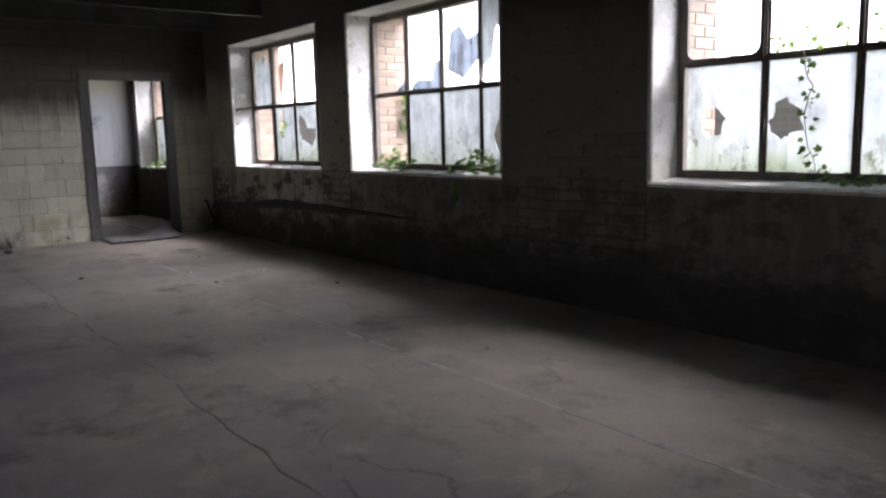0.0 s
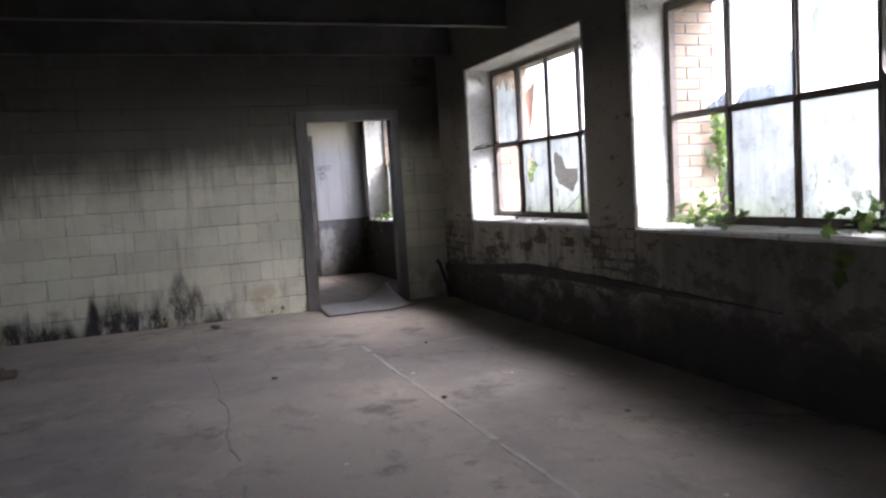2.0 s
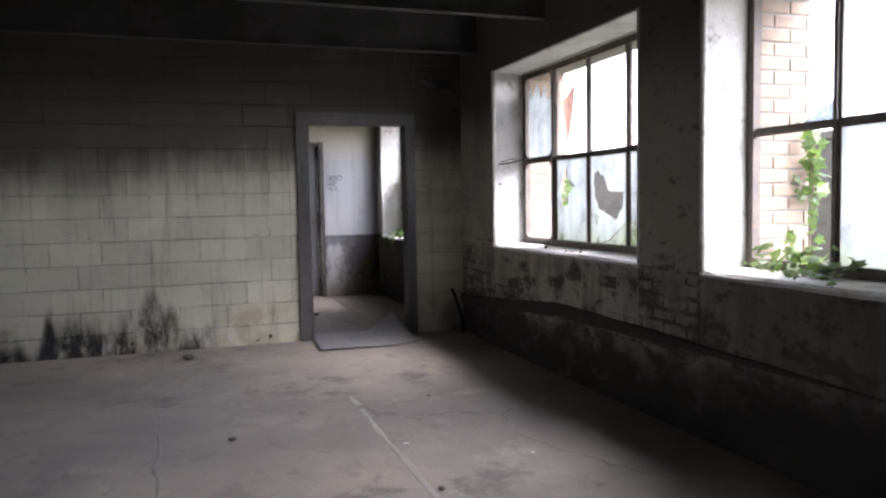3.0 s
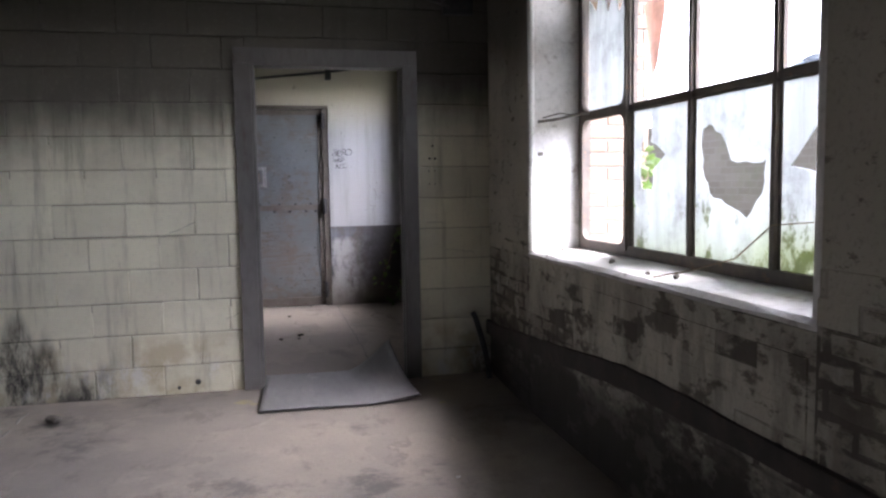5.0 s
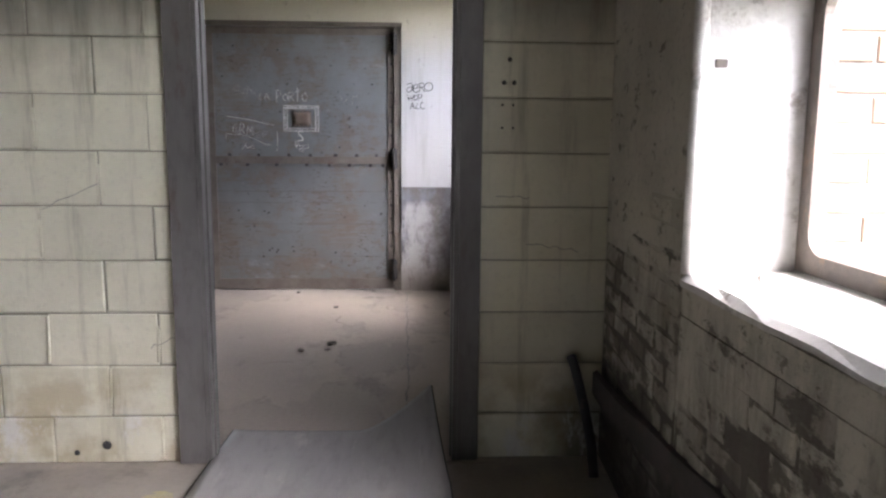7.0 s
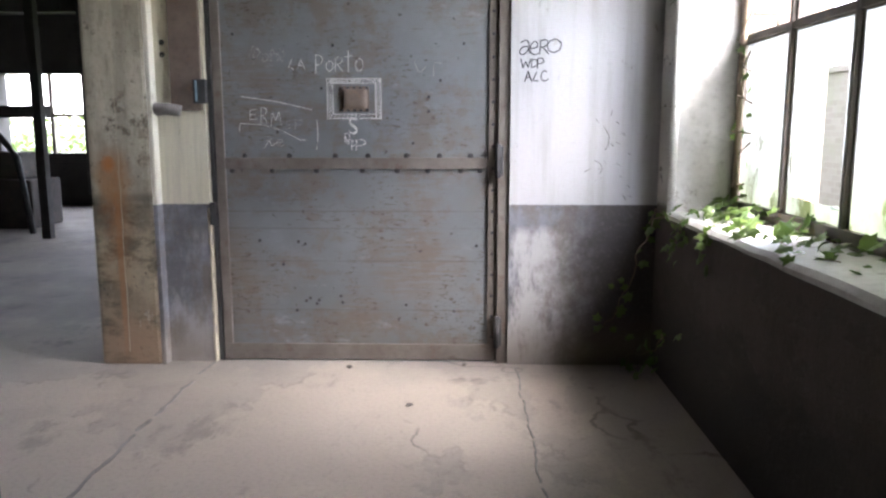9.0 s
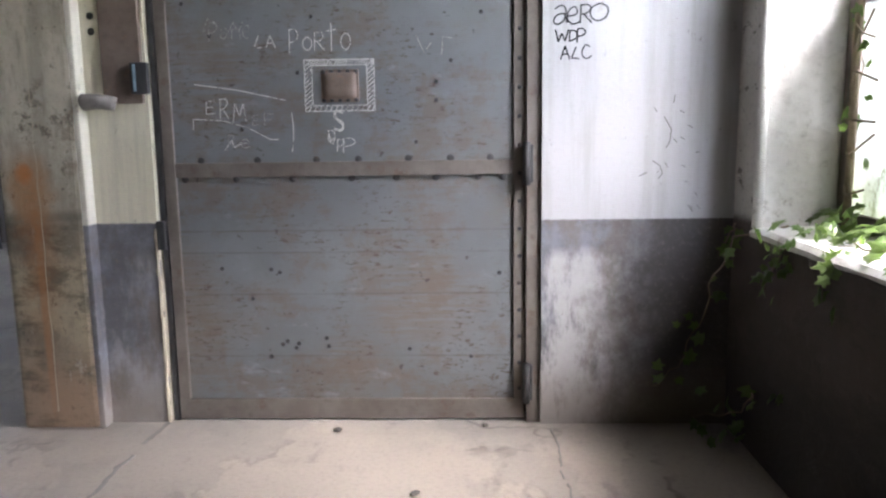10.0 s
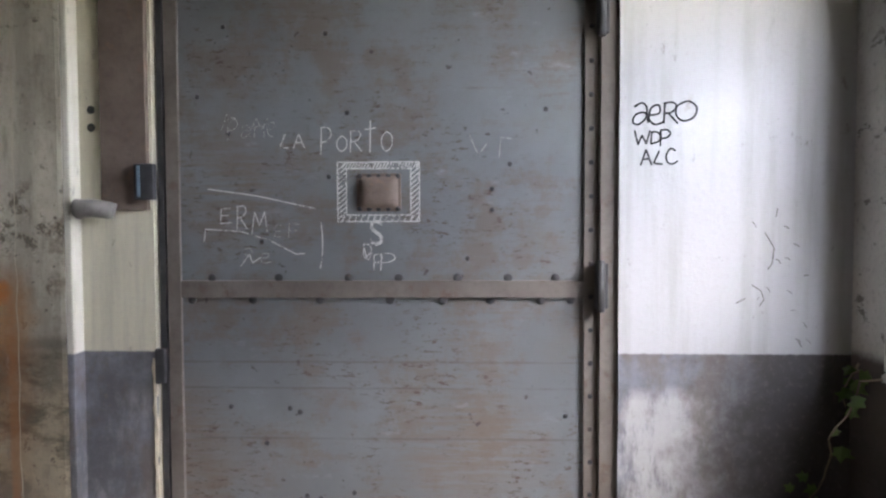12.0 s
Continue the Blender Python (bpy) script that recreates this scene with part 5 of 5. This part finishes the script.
ivy("green ivy over the sill, hanging down into the corner", [([(7.2, 14.1, S4 + 0.02), (6.95, 14.0, S4), (6.8, 13.7, S4), (6.78, 13.3, S4), (6.8, 12.7, S4)], 160, (0.07, 0.1, 0.035), UP), ([(7.1, 13.9, S4), (7.0, 13.4, S4), (6.95, 12.9, S4)], 60, (0.06, 0.14, 0.04), UP),
     ([(6.78, 14.12, S4), (6.63, 14.2, 0.80), (6.56, 14.24, 0.6), (6.53, 14.25, 0.45), (6.45, 14.26, 0.29), (6.36, 14.27, 0.2)], 14, (0.025, 0.025, -0.03), (-0.5, -1, 0.5)), ([(6.8, 13.8, S4), (6.67, 13.86, 0.80), (6.64, 13.9, 0.72), (6.63, 13.9, 0.66)], 26, (0.015, 0.05, -0.03), IN),
     ([(6.74, 13.62, S4), (6.665, 13.57, 0.80), (6.655, 13.54, 0.70)], 16, (0.012, 0.05, -0.035), IN), ([(6.66, 14.26, S4), (6.64, 14.29, 0.80), (6.63, 14.3, 0.70)], 8, (0.012, 0.02, -0.03), (-0.5, -1, 0.4)), ([(6.99, 14.1, 1.0), (6.98, 14.05, 1.3), (6.97, 14.07, 1.7)], 16, (0.015, 0.03, -0.03), IN), ([(6.62, 13.9, 0.3), (6.62, 14.0, 0.2), (6.5, 14.2, 0.1)], 16, (0.03, 0.05, -0.05), IN)], 4, 0.058)

# dry creeper stems tied round the window bar, and a twig on the sill
b = bmesh.new()
rnd = random.Random(7)
for k in range(7):
    z = 1.0 + 0.11 * k
    tube(b, [(6.95, 14.06, z), (6.94 + rnd.uniform(-0.03, 0.01), 14.0, z + rnd.uniform(-0.05, 0.08)), (6.96, 13.95 + rnd.uniform(-0.05, 0.02), z + rnd.uniform(-0.02, 0.15))], 0.004, 5)
tube(b, [(6.965, 14.06, 0.86), (6.955, 14.04, 1.2), (6.96, 14.06, 1.5), (6.96, 14.03, 1.9)], 0.014, 6)
tagged(part("dry_creeper", b, STEM), "dry brown creeper stems wound round the window bar", "creeper")
b = tube(bmesh.new(), [(6.70, 8.78, SILL + 0.01), (6.76, 8.62, SILL + 0.05), (6.86, 8.50, SILL + 0.10), (6.93, 8.40, SILL + 0.22), (6.97, 8.2, SILL + 0.24)], 0.0035, 6, 0.6)
tagged(part("twig", b, STEM), "thin pale twig lying on the window sill", "twig")


# ---- loose debris ----
def lump(name, place, size, seed, label, mat=DUST, flat=0.5):
    rnd = random.Random(seed)
    b = bmesh.new()
    bmesh.ops.create_icosphere(b, subdivisions=2, radius=1)
    for v in b.verts:
        v.co = Vector((v.co.x, v.co.y * 0.7, v.co.z * flat)) * size * rnd.uniform(0.75, 1.2)
    low = min(v.co.z for v in b.verts)
    ob = part(name, b, mat)
    ob.matrix_basis = Matrix.Translation((place[0], place[1], place[2] - low)) @ Matrix.Rotation(rnd.uniform(0, 6), 4, "Z")
    tagged(ob, label, "debris", "debris on the floor")


for k, (x, y, s) in enumerate(((4.08, 10.65, 0.06), (5.45, 13.75, 0.02), (5.35, 12.6, 0.025), (5.5, 12.62, 0.018), (5.52, 12.75, 0.03), (5.1, 14.3, 0.02), (5.7, 14.35, 0.018), (5.15, 7.1, 0.022), (5.9, 6.3, 0.02), (4.3, 8.2, 0.025), (3.3, 6.0, 0.03), (5.6, 8.7, 0.016), (5.5, 3.9, 0.016))):
    lump("rubble", (x, y, 0), s, k, "small dark lump of rubble on the concrete floor", flat=0.35)
for k, (x, y, s) in enumerate(((6.80, 9.35, 0.018), (6.78, 8.75, 0.018), (6.82, 10.0, 0.015), (6.74, 8.9, 0.012))):
    lump("plaster_crumb", (x, y, SILL + 0.003), s, 40 + k, "crumb of fallen plaster on the window sill", DUST, 0.6)
b = boxes((2.30, 2.52, 9.42, 9.52, 0.0, 0.06), (2.34, 2.44, 9.40, 9.50, 0.058, 0.085), bevel=0.01)
tagged(part("brick_lump", b, RUSTBOX), "broken red-brown brick lying on the floor", "brick")
b = tube(bmesh.new(), [(6.598, 11.045, 0.425), (6.61, 11.02, 0.39), (6.635, 10.96, 0.26), (6.655, 10.90, 0.12), (6.66, 10.87, 0.012)], 0.019, 10)
tagged(part("bent_pipe", b, DARKSTEEL), "dark pipe stub leaning in the corner by the door", "pipe")

# ---- the hall's far windows and posts ----
rnd = random.Random(21)
for k in range(5):
    x = XWEST + 1.15 + k * 1.9
    w = thing("hall_window", (x, YHALL, 0.84), "far hall window with dark steel bars", "window", "hall windows")
    part("bar", boxes((x - 0.025, x + 0.025, YHALL + 0.1, YHALL + 0.15, 0.84, 2.1)), FRAME, w)
    part("bar", boxes((x - 0.8, x + 0.8, YHALL + 0.1, YHALL + 0.15, 1.42, 1.47)), FRAME, w)
for x, w in ((-2.2, 0.12), (0.98, 0.05)):
    b = boxes((x - w, x + w, 18.9, 18.9 + 2 * w, 0, ZC), bevel=0.008)
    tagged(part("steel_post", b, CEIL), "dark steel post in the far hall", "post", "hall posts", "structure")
b = boxes((-0.6, 0.93, 19.2, 19.3, 1.36, 1.50), bevel=0.006)
tagged(part("steel_rail", b, CEIL), "dark steel rail across the far hall", "rail", kind="structure")
b = tube(bmesh.new(), [(0.15, 19.25, 1.40), (0.55, 19.2, 0.9), (0.66, 19.2, 0.02)], 0.035)
tagged(part("leaning_bar", b, DARKSTEEL), "dark bar leaning in the far hall", "bar")
b = boxes((-0.5, 0.45, 19.6, 20.3, 0.02, 0.62), (-0.3, 0.3, 19.7, 20.2, 0.62, 0.95), bevel=0.03)
tagged(part("old_crate", b, TAR), "dark old crate on the hall floor", "crate")

# ---- floor joints ----
def joint(x0, y0, x1, y1, w, m, seed, wander=0.005, gaps=0.0):
    rnd = random.Random(seed)
    n = 90
    b = bmesh.new()
    d = Vector((x1 - x0, y1 - y0, 0))
    s = Vector((-d.y, d.x, 0)).normalized()
    prev = None
    off = 0.0
    for k in range(n + 1):
        off = 0.8 * off + rnd.uniform(-1, 1) * wander
        p = Vector((x0, y0, 0.003)) + d * (k / n) + s * off
        ww = w * rnd.uniform(0.6, 1.3)
        row = [b.verts.new(p + s * ww + Vector((0, 0, -0.004))), b.verts.new(p + s * ww * 0.6), b.verts.new(p - s * ww * 0.6), b.verts.new(p - s * ww + Vector((0, 0, -0.004)))]
        if prev and rnd.random() >= gaps:
            for i in range(3):
                b.faces.new((prev[i], prev[i + 1], row[i + 1], row[i]))
        prev = row
    bmesh.ops.recalc_face_normals(b, faces=b.faces)
    part("floor_joint", b, m, floor, "line of filler along a floor joint")


PALE = surf("pale_joint_filler", (0.46, 0.43, 0.385), (0.36, 0.335, 0.30), (0.22, 0.2, 0.18), s1=5)
DARKJ = surf("dirty_joint_filler", (0.23, 0.215, 0.195), (0.31, 0.29, 0.26), (0.16, 0.148, 0.135), s1=5)
joint(5.10, 1.0, 5.10, 8.9, 0.02, PALE, 1, 0.004, 0.05)
joint(3.90, 1.0, 3.88, 10.9, 0.009, DARKJ, 2, 0.02, 0.12)
joint(4.36, 11.4, 4.35, 14.4, 0.012, DARKJ, 3, 0.008, 0.1)
joint(5.97, 11.4, 5.97, 14.4, 0.005, DARKJ, 4, 0.006, 0.2)

# ---- outdoors ----
ground = part("ground", boxes((XO, 400, -300, 400, -0.6, -0.25), (-300, XO, YHALL + 0.3, 400, -0.6, -0.25)), GRASS)
tagged(ground, "rough grass outside the building", "ground", kind="structure")


def hedge(x0, y0, x1, y1, h, seed, n):
    """Scrub: many small leaves on an uneven outline."""
    rng = np.random.default_rng(seed)
    t = rng.random(n)
    top = h * (0.72 + 0.18 * np.sin(t * 37) + 0.10 * np.sin(t * 91 + 1))
    z = -0.25 + top * rng.random(n) ** 0.8
    c = np.stack([x0 + (x1 - x0) * t + rng.normal(0, 0.5, n), y0 + (y1 - y0) * t + rng.normal(0, 0.5, n), z], 1)
    a, b2 = rng.normal(size=(n, 3)), rng.normal(size=(n, 3))
    a /= np.linalg.norm(a, axis=1)[:, None]
    b2 = np.cross(a, b2)
    b2 /= np.linalg.norm(b2, axis=1)[:, None]
    s = rng.uniform(0.05, 0.13, n)[:, None]
    v = np.stack([c - a * s, c + b2 * s * 0.55, c + a * s, c - b2 * s * 0.55], 1).reshape(-1, 3)
    f = np.arange(n * 4).reshape(-1, 4)
    me = bpy.data.meshes.new("scrub")
    me.from_pydata(v.tolist(), [], f.tolist())
    me.materials.append(HEDGE)
    tagged(new("scrub", me), "overgrown green scrub outside the windows", "bushes", kind="stuff")


b = boxes((10.2, 10.45, -12, 11, -0.3, 1.86), (10.16, 10.49, -12, 11, 1.86, 1.94), (10.2, 10.45, 11, 30, -0.3, 1.9), (10.16, 10.49, 11, 30, 1.9, 1.98))
tagged(part("yard_wall", b, YARD), "weathered brown brick wall across the yard", "wall", kind="structure")
hedge(-8, 29, 10, 29, 2.0, 6, 6000)

# ---- pieces: blocks of the wall between the rooms ----
def piece_mesh(name, w, d, h, bevel, mat, uneven=0.0):
    """A block w wide (x), d deep (y), h high, eased at the front edges."""
    b = bmesh.new()
    v = []
    for y, s in ((0.0, bevel), (bevel, 0.0), (d, 0.0)):
        j = lambda: CHIP.uniform(-uneven, uneven)
        v.append([b.verts.new((px * (w / 2 - s) + j(), y, pz * (h / 2 - s) + j())) for px, pz in ((-1, -1), (0, -1), (1, -1), (1, 0), (1, 1), (0, 1), (-1, 1), (-1, 0))])
    b.faces.new(v[0])
    for p, q in zip(v, v[1:]):
        for k in range(8):
            b.faces.new((p[k], q[k], q[(k + 1) % 8], p[(k + 1) % 8]))
    bmesh.ops.recalc_face_normals(b, faces=b.faces)
    me = bpy.data.meshes.new(name)
    b.to_mesh(me)
    b.free()
    me.materials.append(mat)
    return me


POOL = {}
CHIP = random.Random(61)


def piece(name, m, size, mat, parent, bevel):
    key = (name, round(size[0], 3), round(size[2], 3), mat.name, bevel)
    if key not in POOL:
        POOL[key] = piece_mesh(name, *size, bevel, mat, 0.005 if bevel == 0.0045 else 0.0008)
    ob = new(name, POOL[key])
    ob.matrix_basis = m
    ob.parent = parent


rnd = random.Random(12)
COURSE, LONG = 0.2027, 0.4065
for i in range(15):
    z0 = -0.018 + i * COURSE
    z1 = min(z0 + COURSE, ZC)
    z0 = max(z0, 0.0)
    if z1 - z0 < 0.03:
        continue
    start = 4.84 if i % 2 else 4.62
    cuts = [start + k * LONG for k in range(-10, 7)]
    for a, c in zip(cuts, cuts[1:]):
        spans = [(a, c)]
        if z0 < DH + 0.05:
            spans = [(a, min(c, DXL - 0.03))]
        for s0, s1 in spans:
            s0, s1 = max(s0, 0.5), min(s1, XCORNER)
            if s1 - s0 < 0.05:
                continue
            gx, gz = rnd.choice((0.001, 0.0015, 0.0025)), rnd.choice((0.001, 0.0018, 0.0028))
            m = Matrix.Translation(((s0 + s1) / 2, YN + rnd.uniform(-0.003, 0.003), (z0 + z1) / 2)) @ Matrix.Rotation(rnd.uniform(-0.006, 0.006), 4, "Z")
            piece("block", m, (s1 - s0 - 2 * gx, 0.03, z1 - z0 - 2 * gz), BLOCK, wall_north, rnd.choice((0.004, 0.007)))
            if s1 < DXL - 0.04 and s0 > 1.5 and rnd.random() < 0.62:
                lean = rnd.uniform(-0.004, 0.004)
                ridge = tube(bmesh.new(), [(s1 - 0.003 + lean, YN + 0.003, z0 + 0.012), (s1 + rnd.uniform(-0.003, 0.003), YN + 0.001, (z0 + z1) / 2), (s1 - lean, YN + 0.003, z1 - rnd.choice((0.008, 0.05)))], 0.0065, 7)
                part("mortar_ridge", ridge, BLOCK, wall_north)
    if z0 < DH + 0.05:
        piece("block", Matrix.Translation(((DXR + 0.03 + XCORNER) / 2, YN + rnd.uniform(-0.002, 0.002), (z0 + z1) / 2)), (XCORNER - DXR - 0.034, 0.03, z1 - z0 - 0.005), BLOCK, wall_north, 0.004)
piece("lintel", Matrix.Translation(((DXL + DXR) / 2, YN, 2.178)), (DXR - DXL + 0.06, 0.03, 0.066), BLOCK, wall_north, 0.003)
part("block_field", boxes((XWEST, 0.5, YN, YN + 0.03, 0, ZC)), BLOCK, wall_north)

# bricks of the outer reveals, seen through the windows from inside
def brick_run(length, course, rnd, lo=0.215):
    x = -(course % 2) * lo / 2
    while x < length:
        yield max(x, 0), min(x + lo, length)
        x += lo


for a, b_ in WINS:
    s = R2SILL if a > 11 else SILL
    part("mortar_bed", boxes((XF + 0.03, XO - 0.004, b_ - 0.012, b_ + 0.002, s, HEAD)), BRICKM, wall_east)
    for c in range(20):
        z = s + 0.005 + c * 0.076
        for x0, x1 in brick_run(XO - XF - 0.035, c, random.Random(c % 2 + 3)):
            if x1 - x0 < 0.03:
                continue
            m = Matrix.Translation((XF + 0.033 + (x0 + x1) / 2, b_ - 0.018 + rnd.uniform(-0.002, 0.002), z + 0.036))
            piece("brick", m, (x1 - x0 - 0.011, 0.02, 0.064), BRICK, wall_east, 0.003)

# whitewashed bricks showing through the worn plaster of the inner reveals
for a, b_ in WINS:
    s = R2SILL if a > 11 else SILL
    for c in range(7 if a < 11 else 14):
        z = s + 0.008 + c * 0.076
        for x0, x1 in brick_run(XF - XW - 0.07, c, rnd, 0.13):
            if x1 - x0 < 0.04 or rnd.random() < 0.12 + 0.07 * c:
                continue
            m = Matrix.Translation((XW + 0.035 + (x0 + x1) / 2, b_ - 0.005 + rnd.uniform(-0.002, 0.001), z + 0.036)) @ Matrix.Rotation(rnd.uniform(-0.02, 0.02), 4, "Y")
            piece("brick", m, (x1 - x0 - 0.012, 0.012, 0.063), BRICK if a > 11 and rnd.random() < 0.12 else REVEAL, wall_east_2 if a > 11 else wall_east, 0.005)

# painted bricks of the window wall; plaster still covers many of the upper ones
PITCH = 0.0765
for y0, y1, z0, n, cover in ((10.15, YN - 0.004, 0.03, 17, 0.72), (7.29, 7.867, 0.44, 8, 0.6), (3.69, 5.045, 0.38, 11, 0.75), (7.9, 10.14, 0.42, 5, 0.16)):
    lean = (XCORNER - XW) / (YN2 - 10.15) if y0 > 10 else 0.0
    bed = bmesh.new()
    rim = [bed.verts.new((XW + lean * (y - 10.15) - 0.002, y, z)) for y, z in ((y0, z0), (y0, z0 + n * PITCH), (y1, z0 + n * PITCH), (y1, z0))]
    bed.faces.new(rim)
    back = bmesh.ops.extrude_face_region(bed, geom=list(bed.faces))["geom"]
    bmesh.ops.translate(bed, vec=(0.006, 0, 0), verts=[v for v in back if isinstance(v, bmesh.types.BMVert)])
    bmesh.ops.recalc_face_normals(bed, faces=bed.faces)
    part("mortar_bed", bed, MORTAR, wall_east)
    for c in range(n):
        z = z0 + c * PITCH
        hidden = min(1.0, max(0.03, (z - cover) / 0.5))
        for a, d in brick_run(y1 - y0, c, rnd):
            if d - a < 0.03:
                continue
            u, w = y0 + a, z
            cover_here = 0.5 + 0.27 * math.sin(3.3 * u + 1.0) + 0.23 * math.sin(6.1 * u + 9.0 * w) + rnd.uniform(-0.22, 0.22)
            plastered = cover_here < hidden
            bare = y0 > 7.5 and y0 < 10 and rnd.random() < 0.06
            gy, gz = (0.0, 0.0) if plastered else (rnd.uniform(0.014, 0.034), rnd.uniform(0.008, 0.022))
            xb = XW + lean * (y0 + (a + d) / 2 - 10.15)
            m = Matrix.Translation((xb + (0.004 if bare else 0.0) - (0.0045 if plastered else 0.005 + rnd.uniform(-0.002, 0.001)), y0 + (a + d) / 2, z + PITCH / 2 + (0 if plastered else rnd.uniform(-0.004, 0.004)))) @ Matrix.Rotation(radians(-90) - math.atan(lean), 4, "Z") @ Matrix.Rotation(0 if plastered else rnd.uniform(-0.035, 0.035), 4, "Y")
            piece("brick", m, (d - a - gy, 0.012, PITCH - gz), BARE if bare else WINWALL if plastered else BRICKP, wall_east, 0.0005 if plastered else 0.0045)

# screw holes left in the blocks beside the doorway
for x, z in ((6.345, 1.54), (6.325, 1.457), (6.362, 1.457), (6.32, 1.376), (6.36, 1.376), (6.32, 1.292), (6.36, 1.292)):
    stud(RIVET, x, YN - 0.001, z, wall_north, "screw_hole", 0.95 if z > 1.4 else 0.55)

# holes in the blocks' foot and in the window wall, and an old fixing plate on the reveal
for x, z, k in ((4.814, 0.072, 1.25), (4.70, 0.043, 0.8), (3.62, 0.09, 1.1), (2.93, 0.22, 0.8)):
    stud(BIG, x, YN - 0.001, z, wall_north, "wall_hole", k)
b = boxes((6.695, 6.70, 10.338, 10.352, 1.298, 1.332), bevel=0.002)
part("wall_hole", b, DARKSTEEL, wall_east)
b = boxes((6.732, 6.764, 10.131, 10.14, 1.434, 1.455), bevel=0.004)
part("fixing_plate", b, DUST, wall_east, "small grey fixing plate on the window reveal")

# hairline cracks across the blocks
rnd = random.Random(88)
for x0, z0, x1, z1 in ((4.63, 0.985, 4.84, 1.075), (5.0, 0.46, 5.09, 0.50), (6.42, 0.86, 6.62, 0.83), (6.30, 1.03, 6.43, 1.035), (3.1, 1.1, 3.35, 1.02)):
    run = [(x0 + (x1 - x0) * k / 7, z0 + (z1 - z0) * k / 7 + rnd.uniform(-0.007, 0.007)) for k in range(8)]
    strokes([run], 0.0011, SCUFF, wall_north, YN - 0.0045, "hairline_crack")

# scraps on the floor
for k, (x, y, s) in enumerate(((5.175, 7.777, 0.02), (4.35, 6.3, 0.012), (5.6, 5.2, 0.012), (5.75, 7.4, 0.013), (6.05, 9.3, 0.012))):
    b = bmesh.new()
    rnd = random.Random(90 + k)
    bmesh.ops.create_circle(b, cap_ends=True, segments=7, radius=s)
    for v in b.verts:
        v.co *= rnd.uniform(0.6, 1.3)
    up = bmesh.ops.extrude_face_region(b, geom=list(b.faces))["geom"]
    bmesh.ops.translate(b, vec=(0, 0, 0.003), verts=[v for v in up if isinstance(v, bmesh.types.BMVert)])
    bmesh.ops.recalc_face_normals(b, faces=b.faces)
    scrap = part("paper_scrap", b, REVEAL)
    scrap.matrix_basis = Matrix.Translation((x, y, 0.004))
    tagged(scrap, "tiny white scrap of flaked paint on the concrete floor", "scrap", "scraps on the floor")
